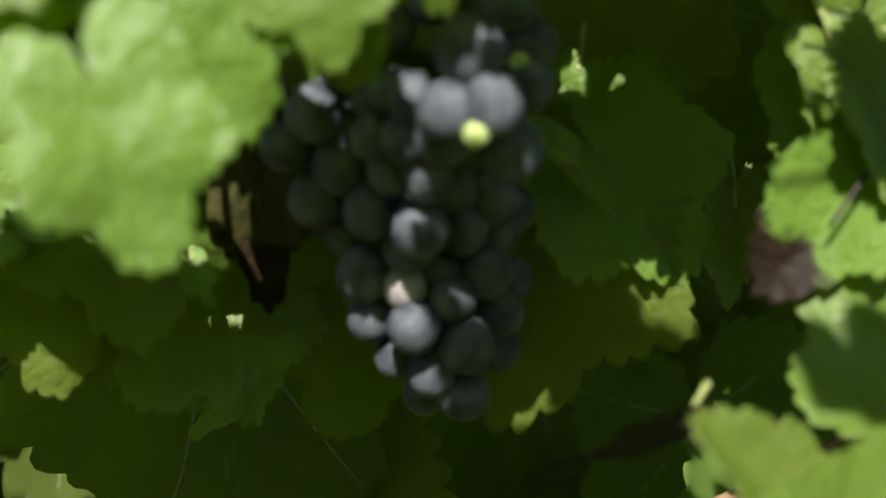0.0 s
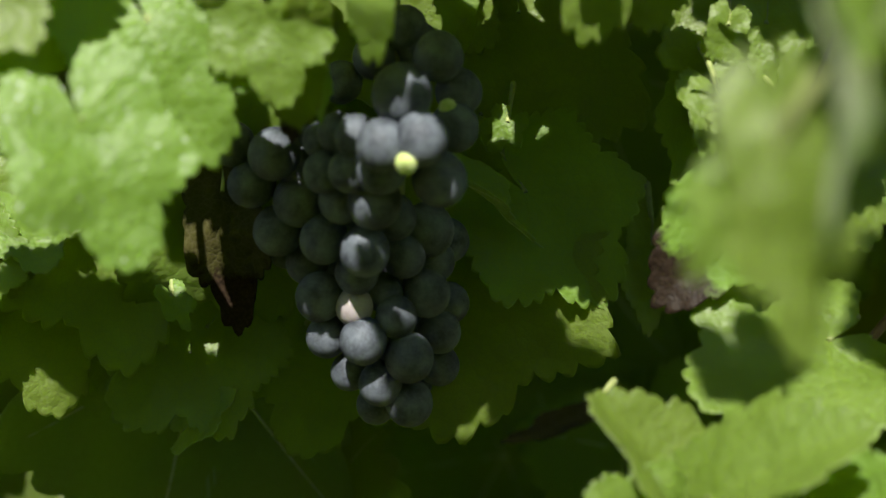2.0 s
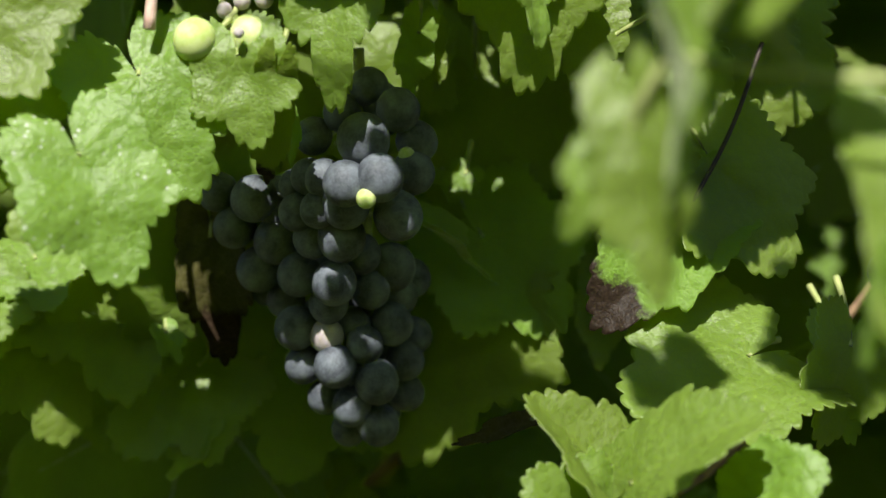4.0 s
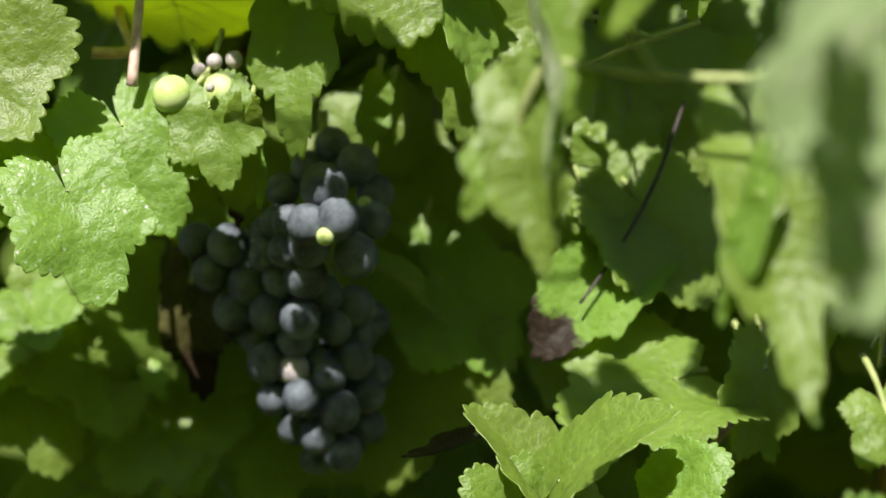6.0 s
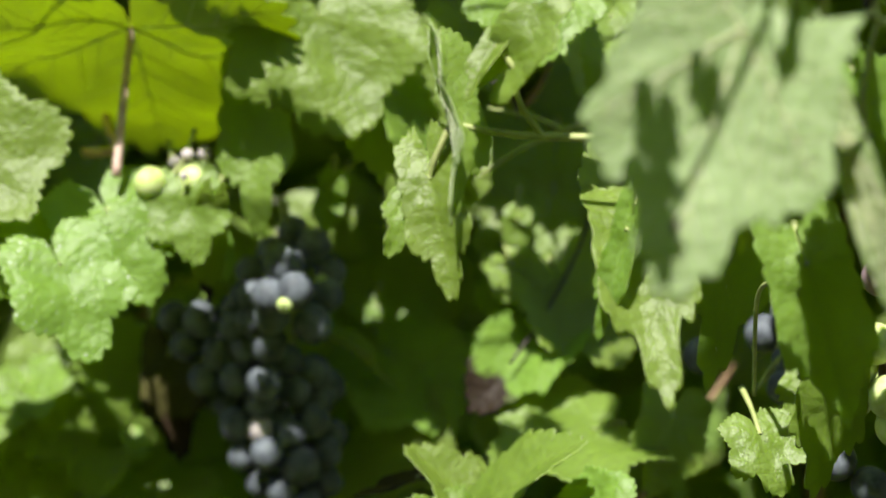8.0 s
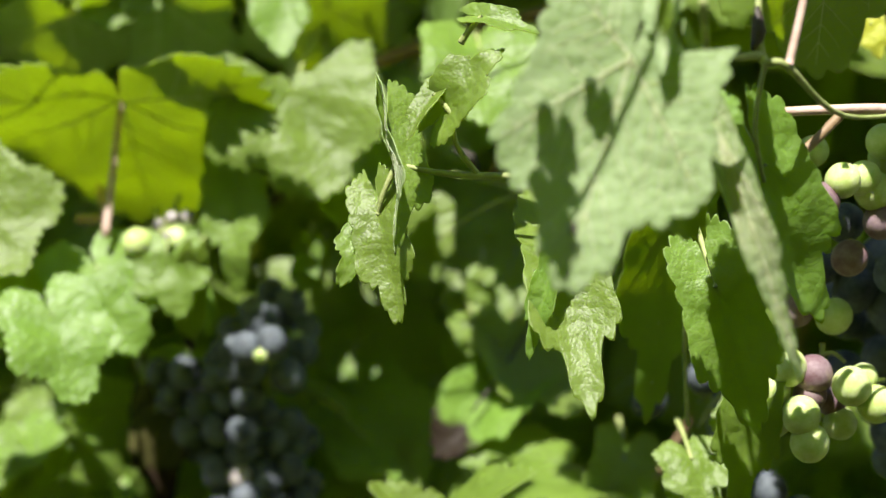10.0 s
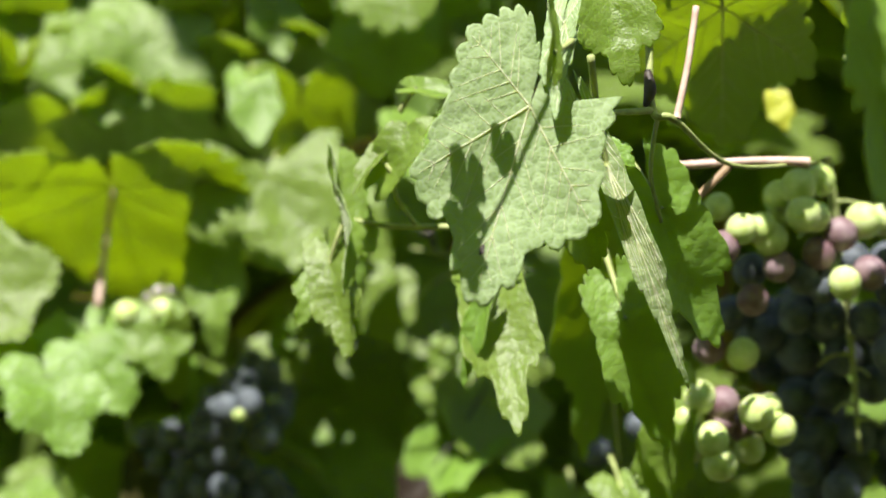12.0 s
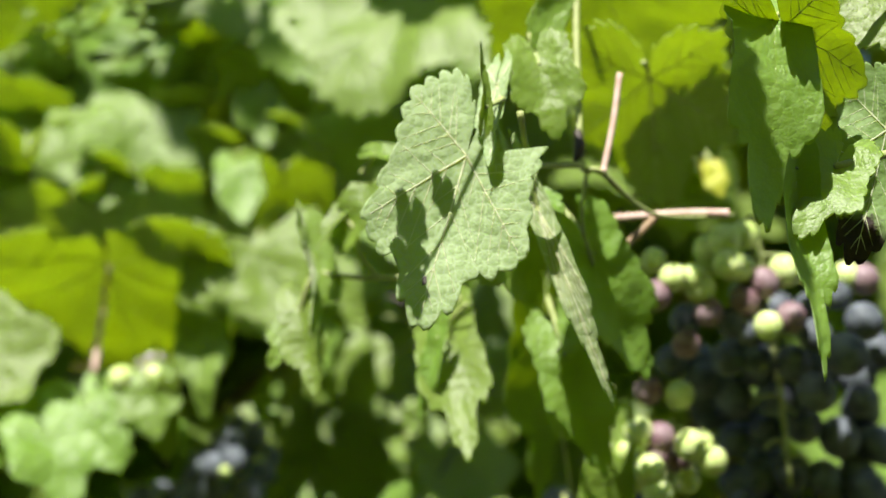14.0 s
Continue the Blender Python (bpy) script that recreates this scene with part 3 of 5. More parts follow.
leaf(vine, (-0.1107, 0.4600, 1.3464), (-0.1250, 0.5100, 1.3180), (0.02, 0.33, 0.94), width=0.9, lobes=0.5, curl=0.3)
leaf(vine, (-0.0246, 0.4600, 1.3430), (-0.0441, 0.5100, 1.3084), (-0.22, 0.30, 0.93), width=0.9, lobes=0.5, curl=0.3)
leaf(vine, (0.0114, 0.4400, 1.2479), (-0.0048, 0.4900, 1.2264), (-0.12, 0.32, 0.94), width=0.9, lobes=0.5, curl=0.3)
leaf(vine, (0.0351, 0.4300, 1.2194), (0.0248, 0.4800, 1.1820), (-0.05, 0.33, 0.94), width=0.9, lobes=0.5, curl=0.3)
leaf(vine, (-0.1275, 0.4500, 1.3004), (-0.1538, 0.5000, 1.2757), (0.31, 0.34, 0.89), width=0.9, lobes=0.5, curl=0.3)
leaf(vine, (-0.0816, 0.4550, 1.3310), (-0.1075, 0.5050, 1.3005), (-0.05, 0.33, 0.94), width=0.9, lobes=0.5, curl=0.3)
leaf(vine, (0.0271, 0.4500, 1.2953), (0.0247, 0.5000, 1.2681), (0.14, 0.34, 0.93), width=0.9, lobes=0.5, curl=0.3)
leaf(vine, (-0.0452, 0.4300, 1.2252), (-0.0560, 0.4800, 1.1919), (0.26, 0.34, 0.90), width=0.9, lobes=0.5, curl=0.3)
leaf(vine, (-0.0872, 0.4300, 1.2183), (-0.0973, 0.4800, 1.1932), (-0.24, 0.30, 0.92), width=0.9, lobes=0.5, curl=0.3)
leaf(vine, (-0.0422, 0.4250, 1.2621), (-0.0539, 0.4200, 1.2178), (0.19, -0.90, 0.39), width=1.1, lobes=0.5, curl=0.3)
leaf(vine, (0.0834, 0.4100, 1.2522), (0.0762, 0.4050, 1.2118), (0.19, -0.90, 0.39), width=1.0, lobes=0.5, curl=0.3)
leaf(vine, (-0.0448, 0.4300, 1.3213), (-0.0502, 0.4250, 1.2918), (0.19, -0.90, 0.39), width=0.9, lobes=0.5, curl=0.3)
leaf(vine, (0.0228, 0.4250, 1.2724), (0.0293, 0.4200, 1.2398), (0.19, -0.90, 0.39), width=0.6, lobes=0.5, curl=0.3)
leaf(vine, (0.1150, 0.3700, 1.3060), (0.0840, 0.3500, 1.2290), (0.05, -0.80, 0.60), width=1.0, lobes=0.3, curl=0.3)
leaf(vine, (0.0060, 0.4300, 1.3600), (0.0160, 0.4200, 1.3050), (0.10, -0.75, 0.65), width=1.2, lobes=0.3, curl=0.2)
leaf(vine, (-0.0810, 0.5100, 1.2890), (-0.0810, 0.4900, 1.2380), (0.05, -0.75, 0.65), width=1.2, lobes=0.4, curl=0.2)
leaf(vine, (-0.0870, 0.4500, 1.3530), (-0.0510, 0.4400, 1.2590), (0.30, -0.80, 0.50), width=0.22, lobes=0.2, curl=0.2)
leaf(vine, (-0.0560, 0.4600, 1.3370), (-0.0390, 0.4400, 1.2690), (0.10, -0.80, 0.60), width=0.5, lobes=0.5, curl=0.2)
leaf(vine, (0.1080, 0.3500, 1.1780), (0.1130, 0.3300, 1.1420), (0.10, -0.80, 0.60), width=0.9, lobes=0.3, curl=0.2)
leaf(vine, (0.1410, 0.3700, 1.1650), (0.1330, 0.3600, 1.1280), (0.30, -0.80, 0.50), width=0.4, lobes=0.2, curl=0.2)
leaf(vine, (-0.0670, 0.4700, 0.9490), (-0.0510, 0.4650, 0.9630), (0.05, -0.60, 0.80), width=0.7, lobes=0.6, curl=0.2)
leaf(vine, (-0.1060, 0.4850, 0.9640), (-0.1000, 0.4800, 0.9460), (0.05, -0.70, 0.70), width=0.5, lobes=0.4, curl=0.2)
leaf(vine, (-0.1380, 0.4450, 1.0110), (-0.1110, 0.4450, 1.0100), (0.10, -0.75, 0.65), width=1.0, lobes=0.25, curl=0.2)
leaf(vine, (0.1060, 0.4600, 1.0720), (0.0940, 0.4500, 1.0330), (0.10, -0.80, 0.60), width=0.6, lobes=0.3, curl=0.2)
leaf(vine, (0.1160, 0.4500, 1.0890), (0.1100, 0.4400, 1.0550), (0.10, -0.80, 0.60), width=0.6, lobes=0.3, curl=0.2)
leaf(vine, (0.0900, 0.5000, 1.0070), (0.0880, 0.4900, 0.9770), (0.10, -0.80, 0.60), width=0.45, lobes=0.3, curl=0.2)
leaf(vine, (0.0570, 0.4000, 1.1450), (0.0590, 0.3950, 1.0880), (0.10, -0.85, 0.50), width=0.6, lobes=0.3, curl=0.25)
leaf(vine, (0.0220, 0.4450, 1.1050), (0.0180, 0.4400, 1.0820), (0.20, -0.80, 0.60), width=0.4, lobes=0.5, curl=0.2)
leaf(vine, (0.0790, 0.4200, 1.1170), (0.0760, 0.4150, 1.0890), (0.10, -0.80, 0.60), width=0.7, lobes=0.3, curl=0.2)
leaf(vine, (-0.0640, 0.4300, 1.2570), (-0.0660, 0.4200, 1.2110), (0.05, -0.80, 0.60), width=1.1, lobes=0.3, curl=0.2)
leaf(vine, (0.0150, 0.4000, 1.2220), (0.0200, 0.3900, 1.1870), (0.10, -0.80, 0.60), width=0.5, lobes=0.3, curl=0.2)
cane(vine, ((0.0870, 0.4050, 1.1060), (0.1040, 0.3950, 1.1160), (0.1230, 0.3900, 1.1230), (0.1380, 0.3800, 1.1280)), (0.0007, 0.0010, 0.0012, 0.0013), PETIOLE_GREEN, 'twig', 'pale green twig')
cane(vine, ((0.0920, 0.4000, 1.1340), (0.1080, 0.3950, 1.1300), (0.1230, 0.3900, 1.1230)), (0.0006, 0.0009, 0.0012), PETIOLE_GREEN, 'twig')
cane(vine, ((0.0930, 0.4000, 1.1450), (0.1020, 0.3980, 1.1400), (0.1040, 0.4000, 1.1290)), (0.0005, 0.0022, 0.0005), DARK_WOOD, 'dry_bud', 'dark dry curled bud')
cane(vine, ((0.1221, 0.4500, 1.1639), (0.1131, 0.4520, 1.1470), (0.1067, 0.4550, 1.1387)), (0.0008, 0.0016, 0.0010), CANE, 'tendril')
cane(vine, ((0.1389, 0.4400, 1.1023), (0.1278, 0.4300, 1.0738), (0.1129, 0.4200, 1.0480), (0.0984, 0.4100, 1.0289)), (0.0008, 0.0008, 0.0007, 0.0006), DARK_WOOD, 'petiole', 'shaded dark petiole')

low = thing('vine_shoot', (0.1306, 0.4500, 0.9637), 'low vine shoot with broad sunlit and brown-tipped leaves', 'vine shoot')
cane(low, ((0.2032, 0.5000, 1.0228), (0.1585, 0.5000, 0.9625), (0.1233, 0.4900, 0.9319), (0.0662, 0.4600, 0.9167)), (0.0016, 0.0018, 0.0018, 0.0018), CANE, 'cane')
leaf(low, (0.1154, 0.4250, 1.0435), (0.0815, 0.4120, 1.0095), (0.14, -0.80, 0.58), width=0.55, lobes=0.1, fold=0.25, curl=0.15, skin='scorched', label='green leaf with a scorched brown tip')
leaf(low, (0.1228, 0.4300, 1.0616), (0.1453, 0.4200, 1.0256), (0.03, -0.77, 0.64), width=0.9, lobes=0.45, curl=0.3)
leaf(low, (0.1316, 0.4050, 1.0010), (0.0913, 0.3850, 0.9880), (0.05, -0.50, 0.87), width=1.15, lobes=0.4, curl=0.3)
leaf(low, (0.0883, 0.3500, 0.9707), (0.0589, 0.3520, 1.0009), (0.10, -0.49, 0.86), width=0.58, lobes=0.12, fold=0.3, curl=0.45, wave=0.08)
leaf(low, (0.0888, 0.3350, 0.9791), (0.1251, 0.3180, 1.0043), (0.00, -0.50, 0.87), width=0.62, lobes=0.15, fold=0.3, curl=0.2, wave=0.08)
leaf(low, (0.1239, 0.3300, 0.9751), (0.1420, 0.3250, 0.9895), (0.03, -0.64, 0.77), width=0.9, lobes=0.2, curl=0.3)
leaf(low, (0.0770, 0.3400, 0.9635), (0.0575, 0.3350, 0.9809), (-0.17, -0.71, 0.68), width=1.0, lobes=0.4, curl=0.3)
leaf(low, (0.0603, 0.3800, 0.9855), (0.0358, 0.3720, 0.9798), (-0.01, -0.56, 0.83), width=0.25, lobes=0.5, fold=0.6, curl=0.5, wave=0.12, skin='withered', label='dry curled brown leaf tip')
leaf(low, (0.1637, 0.4200, 1.0011), (0.1675, 0.4100, 0.9703), (0.34, -0.81, 0.48), width=0.5, lobes=0.6)
leaf(low, (0.1200, 0.4600, 1.0962), (0.1194, 0.4500, 1.0540), (0.04, -0.95, 0.29), width=1.2, lobes=0.5)
leaf(low, (0.1204, 0.4750, 1.1161), (0.1087, 0.4600, 1.0624), (0.04, -0.98, 0.18), width=1.3, lobes=0.5)
leaf(low, (0.1029, 0.4400, 1.0894), (0.1001, 0.4400, 1.0735), (0.04, -0.81, 0.58), width=0.6, lobes=0.5)
leaf(low, (0.1000, 0.4300, 1.0697), (0.1101, 0.4200, 1.0479), (0.04, -0.81, 0.58), width=0.7, lobes=0.6)
leaf(low, (0.1639, 0.4000, 1.0057), (0.1531, 0.3900, 0.9750), (0.35, -0.92, 0.17), width=0.7, lobes=0.5)

young = thing('vine_shoot', (0.1209, 0.2000, 1.1039), 'young vine shoot with folded light green leaves', 'vine shoot')
cane(young, ((0.1306, 0.2000, 1.1025), (0.1092, 0.2000, 1.1034), (0.0955, 0.2000, 1.1050), (0.0830, 0.2000, 1.1081)), (0.0013, 0.0012, 0.0010, 0.0008), PETIOLE_GREEN, 'cane')
cane(young, ((0.1092, 0.2000, 1.1038), (0.1029, 0.1950, 1.1127), (0.1016, 0.1900, 1.1226)), (0.0010, 0.0009, 0.0008), PETIOLE_GREEN, 'side_shoot')
cane(young, ((0.1306, 0.2000, 1.1025), (0.1522, 0.2000, 1.1076), (0.1731, 0.1900, 1.1087)), (0.0013, 0.0015, 0.0016), PETIOLE_GREEN, 'cane')
leaf(young, (0.0801, 0.2000, 1.1187), (0.0825, 0.1900, 1.0786), (0.91, -0.40, 0.00), stalk=(0.0830, 0.2000, 1.1081), width=0.42, lobes=0.5, fold=0.7, curl=0.2)
leaf(young, (0.0801, 0.2000, 1.1167), (0.0770, 0.2000, 1.1357), (0.86, -0.50, 0.10), stalk=(0.0830, 0.2000, 1.1081), width=0.4, lobes=0.4, fold=0.5, curl=-0.3)
leaf(young, (0.0760, 0.2050, 1.0927), (0.0824, 0.2000, 1.0561), (-0.30, -0.95, 0.08), stalk=(0.0830, 0.2000, 1.1081), width=0.38, lobes=0.5, fold=0.3, curl=0.3)
leaf(young, (0.0740, 0.2100, 1.0916), (0.0626, 0.2050, 1.0695), (-0.15, -0.99, -0.03), stalk=(0.0830, 0.2000, 1.1081), width=0.45, lobes=0.5, fold=0.3, curl=0.2)
leaf(young, (0.0998, 0.1900, 1.1241), (0.1185, 0.1850, 1.1414), (-0.04, -0.90, 0.44), stalk=(0.1022, 0.1900, 1.1216), width=0.55, lobes=0.5, fold=0.3, curl=0.5)
leaf(young, (0.0960, 0.1900, 1.1288), (0.0873, 0.1850, 1.1134), (-0.57, -0.79, 0.22), stalk=(0.1022, 0.1900, 1.1216), width=0.4, lobes=0.5, fold=0.5, curl=0.3)
leaf(young, (0.1126, 0.1850, 1.1525), (0.1303, 0.1800, 1.1450), (0.06, -0.86, 0.50), stalk=(0.1053, 0.1900, 1.1452), width=0.35, lobes=0.5, fold=0.4, curl=0.3)

near = thing('vine_shoot', (0.1938, 0.1400, 1.1246), 'near vine shoot with a pale veined leaf underside', 'vine shoot')
cane(near, ((0.2005, 0.1600, 1.2312), (0.1964, 0.1550, 1.1901), (0.1951, 0.1500, 1.1599), (0.1941, 0.1450, 1.1284), (0.2013, 0.1450, 1.1245), (0.2219, 0.1700, 1.1136), (0.2560, 0.2000, 1.1199)), (0.0013, 0.0013, 0.0013, 0.0014, 0.0012, 0.0008, 0.0007), PETIOLE_GREEN, 'cane')
cane(near, ((0.2020, 0.1450, 1.1249), (0.2070, 0.1450, 1.1433), (0.2112, 0.1450, 1.1637)), (0.0013, 0.0012, 0.0012), PETIOLE_PINK, 'petiole', 'pinkish brown petiole')
cane(near, ((0.2526, 0.1900, 1.1177), (0.2324, 0.1900, 1.1191), (0.1960, 0.1900, 1.1189)), (0.0018, 0.0016, 0.0015), PETIOLE_PINK, 'side_shoot', 'pinkish side shoot')
cane(near, ((0.2225, 0.1800, 1.1153), (0.2079, 0.1750, 1.1022), (0.1917, 0.1700, 1.0929)), (0.0016, 0.0015, 0.0012), CANE, 'side_shoot')
cane(near, ((0.1962, 0.1500, 1.1276), (0.1928, 0.1550, 1.1090), (0.1961, 0.1650, 1.0935)), (0.0008, 0.0008, 0.0007), PETIOLE_GREEN, 'tendril')
cane(near, ((0.1934, 0.1460, 1.1424), (0.1937, 0.1450, 1.1348), (0.1916, 0.1440, 1.1294)), (0.0012, 0.0024, 0.0008), DARK_WOOD, 'bud', 'dark brown bud')
leaf(near, (0.1527, 0.0920, 1.1172), (0.1328, 0.0880, 1.0557), (0.01, 0.92, 0.40), stalk=(0.1941, 0.1450, 1.1280), width=0.6, holes=((132, 30, 4, 20),), lobes=0.5, fold=-0.06, curl=-0.1, wave=0.06, label='pale leaf underside with raised veins and a dark disc for a small hole', spot=(-0.05, 0.74))
leaf(near, (0.1648, 0.0970, 1.1446), (0.1608, 0.0880, 1.1112), (0.48, 0.74, 0.48), stalk=(0.1665, 0.0950, 1.1384), width=0.24, lobes=0.4, fold=-0.2, curl=-0.3)
leaf(near, (0.1604, 0.0780, 1.1295), (0.1607, 0.0750, 1.1522), (0.79, -0.61, -0.00), stalk=(0.1666, 0.0900, 1.1366), width=0.2, lobes=0.4, fold=0.4, curl=0.2)
leaf(near, (0.1628, 0.1350, 1.1011), (0.1714, 0.1400, 1.0741), (0.28, -0.95, 0.14), width=0.8, lobes=0.5, fold=0.2, curl=0.3)
leaf(near, (0.1350, 0.2120, 1.0820), (0.1430, 0.1860, 1.0250), (-0.03, -1.00, 0.04), stalk=(0.1450, 0.2000, 1.0900), width=0.33, lobes=0.6, fold=0.3, curl=0.25)
leaf(near, (0.1328, 0.1950, 1.0752), (0.1234, 0.2000, 1.0434), (-0.46, -0.89, 0.01), width=0.22, lobes=0.5, fold=0.4, curl=0.3)
leaf(near, (0.1762, 0.1150, 1.1025), (0.1979, 0.1280, 1.0336), (-0.24, 0.86, 0.46), width=0.11, lobes=0.3, fold=-0.5, curl=-0.35, wave=0.12)
leaf(near, (0.1968, 0.1650, 1.0980), (0.2146, 0.1850, 1.0523), (0.37, -0.93, -0.06), width=0.42, lobes=0.4, fold=0.2, curl=0.2)
leaf(near, (0.1831, 0.1900, 1.0639), (0.1958, 0.2000, 1.0179), (-0.03, -1.00, 0.04), width=0.4, lobes=0.4, fold=0.25, curl=0.2)
leaf(near, (0.1765, 0.2550, 1.0952), (0.1684, 0.3100, 1.0233), (0.07, -1.00, 0.04), width=0.25, lobes=0.5, fold=0.2, curl=0.2)
leaf(near, (0.2090, 0.2000, 1.2287), (0.2267, 0.2500, 1.2001), (0.09, 0.22, 0.97), width=1.3, lobes=0.4, fold=-0.1, curl=0.2)
leaf(near, (0.2263, 0.1950, 1.1792), (0.2305, 0.2650, 1.1454), (0.10, 0.59, 0.80), width=0.62, lobes=0.4, fold=0.15, curl=0.2)
leaf(near, (0.1805, 0.1200, 1.1599), (0.1847, 0.1200, 1.1297), (0.08, -0.96, 0.26), width=0.6, lobes=0.6, fold=0.2, curl=0.4)
leaf(near, (0.1886, 0.1250, 1.1874), (0.1764, 0.1250, 1.1633), (0.48, -0.86, 0.16), width=0.4, lobes=0.5, fold=0.3, curl=0.3)
leaf(near, (0.1772, 0.1300, 1.1127), (0.1861, 0.1300, 1.1056), (0.30, -0.79, 0.54), width=0.7, lobes=0.5)
leaf(near, (0.2367, 0.2400, 1.1902), (0.2313, 0.2400, 1.1853), (0.09, -0.86, 0.49), width=0.9, lobes=0.5)
leaf(near, (0.2612, 0.3100, 1.1735), (0.2637, 0.3100, 1.1598), (0.08, -0.95, 0.29), width=0.6, lobes=0.4, skin='yellow', label='small yellowing leaf')

right = thing('vine_shoot', (0.2643, 0.0600, 1.1489), 'near vine shoot with drooping dark green leaves', 'vine shoot')
cane(right, ((0.3012, 0.0700, 1.1020), (0.2768, 0.0600, 1.0947), (0.2731, 0.0600, 1.0940)), (0.0014, 0.0013, 0.0012), PETIOLE_GREEN, 'cane')
cane(right, ((0.3165, 0.0800, 1.1785), (0.2804, 0.0600, 1.1598), (0.2589, 0.0450, 1.1410)), (0.0016, 0.0016, 0.0013), PETIOLE_GREEN, 'side_shoot')
leaf(right, (0.2547, 0.0420, 1.1391), (0.2445, 0.0350, 1.0681), (0.23, -0.96, 0.14), stalk=(0.2804, 0.0600, 1.1598), width=0.3, lobes=0.5, fold=0.2, curl=0.5)
leaf(right, (0.2585, 0.0450, 1.1371), (0.2752, 0.0950, 1.1092), (0.40, 0.63, 0.67), stalk=(0.2804, 0.0600, 1.1598), width=0.5, lobes=0.5, fold=0.2, curl=0.4)
leaf(right, (0.2588, 0.0500, 1.0909), (0.2607, 0.0500, 1.0244), (0.46, -0.87, -0.16), width=0.2, lobes=0.5, fold=0.6, curl=0.25)
leaf(right, (0.2727, 0.0600, 1.0940), (0.2564, 0.0500, 1.0687), (-0.13, -0.98, 0.18), width=0.6, lobes=0.5, fold=0.2, curl=0.4)
leaf(right, (0.2950, 0.0800, 1.1118), (0.2795, 0.0850, 1.0674), (0.16, 0.93, 0.34), width=0.6, lobes=0.5, fold=0.1, curl=0.2, skin='scorched', label='leaf underside with brown scorched edges')
leaf(right, (0.3075, 0.0900, 1.1689), (0.2739, 0.0800, 1.1431), (0.19, -0.85, 0.49), width=0.9, lobes=0.5, curl=0.3)
leaf(right, (0.2776, 0.1000, 1.1519), (0.2945, 0.1000, 1.1356), (0.09, -0.86, 0.49), width=0.7, lobes=0.6, curl=0.3)
leaf(right, (0.2000, 0.2400, 1.0344), (0.1936, 0.2500, 0.9911), (0.04, -0.92, 0.38), width=0.35, lobes=0.5, fold=0.2)
leaf(right, (0.1823, 0.2850, 1.0081), (0.1885, 0.2800, 0.9876), (0.04, -0.81, 0.58), width=0.9, lobes=0.7)
leaf(right, (0.2042, 0.3000, 1.0475), (0.1998, 0.3000, 1.0319), (0.34, -0.81, 0.48), width=0.45, lobes=0.5)
leaf(right, (0.2035, 0.3100, 1.0295), (0.1941, 0.3050, 1.0081), (-0.26, -0.83, 0.49), width=0.4, lobes=0.5)
cane(right, ((0.2152, 0.3550, 1.0497), (0.2044, 0.3500, 1.0362), (0.1970, 0.3520, 1.0277), (0.1919, 0.3550, 1.0191)), (0.0008, 0.0009, 0.0009, 0.0008), PETIOLE_GREEN, 'side_shoot')
cane(right, ((0.1881, 0.2450, 1.0674), (0.1859, 0.2470, 1.0644), (0.1834, 0.2500, 1.0599)), (0.0017, 0.0016, 0.0012), PETIOLE_PINK, 'side_shoot', 'pinkish cut side shoot')
cane(right, ((0.1834, 0.2500, 1.0599), (0.1804, 0.2700, 1.0541), (0.1829, 0.3000, 1.0205)), (0.0008, 0.0008, 0.0007), PETIOLE_GREEN, 'side_shoot')

bunch = thing('grape_bunch', (-0.0009, 0.4300, 1.0671), 'bunch of blue-black grapes with pale bloom hanging in shade', 'grape bunch', 'grape bunches')
for x, y, z, r in (
    (0.0160, 0.4280, 1.0800, 0.0074),
    (0.0090, 0.4420, 1.0820, 0.0068),
    (0.0060, 0.4040, 1.0720, 0.0086),
    (0.0220, 0.4320, 1.0690, 0.0070),
    (0.0210, 0.4270, 1.0590, 0.0073),
    (0.0120, 0.3930, 1.0610, 0.0075),
    (0.0010, 0.3940, 1.0590, 0.0076),
    (-0.0070, 0.4070, 1.0590, 0.0065),
    (-0.0130, 0.4140, 1.0590, 0.0059),
    (0.0170, 0.4070, 1.0470, 0.0081),
    (0.0000, 0.4050, 1.0510, 0.0079),
    (-0.0090, 0.4070, 1.0490, 0.0064),
    (-0.0170, 0.4150, 1.0470, 0.0063),
    (-0.0190, 0.4240, 1.0550, 0.0053),
    (-0.0260, 0.4320, 1.0450, 0.0060),
    (-0.0330, 0.4270, 1.0500, 0.0079),
):
    berry(bunch, x, y, z, r, 'blue')
for x, y, z, r in (
    (-0.0470, 0.4370, 1.0510, 0.0071),
    (-0.0410, 0.4360, 1.0390, 0.0076),
    (-0.0260, 0.4320, 1.0350, 0.0083),
    (-0.0120, 0.4190, 1.0380, 0.0069),
    (-0.0020, 0.4120, 1.0390, 0.0080),
    (0.0030, 0.4280, 1.0310, 0.0072),
    (-0.0330, 0.4380, 1.0240, 0.0079),
    (-0.0180, 0.4270, 1.0240, 0.0077),
    (-0.0050, 0.4160, 1.0230, 0.0075),
    (-0.0080, 0.4270, 1.0140, 0.0070),
    (0.0060, 0.4320, 1.0180, 0.0070),
    (0.0130, 0.4380, 1.0250, 0.0082),
    (0.0190, 0.4500, 1.0190, 0.0073),
    (0.0150, 0.4430, 1.0140, 0.0070),
    (-0.0250, 0.4460, 1.0120, 0.0067),
    (-0.0320, 0.4520, 1.0150, 0.0064),
):
    berry(bunch, x, y, z, r, 'blue')
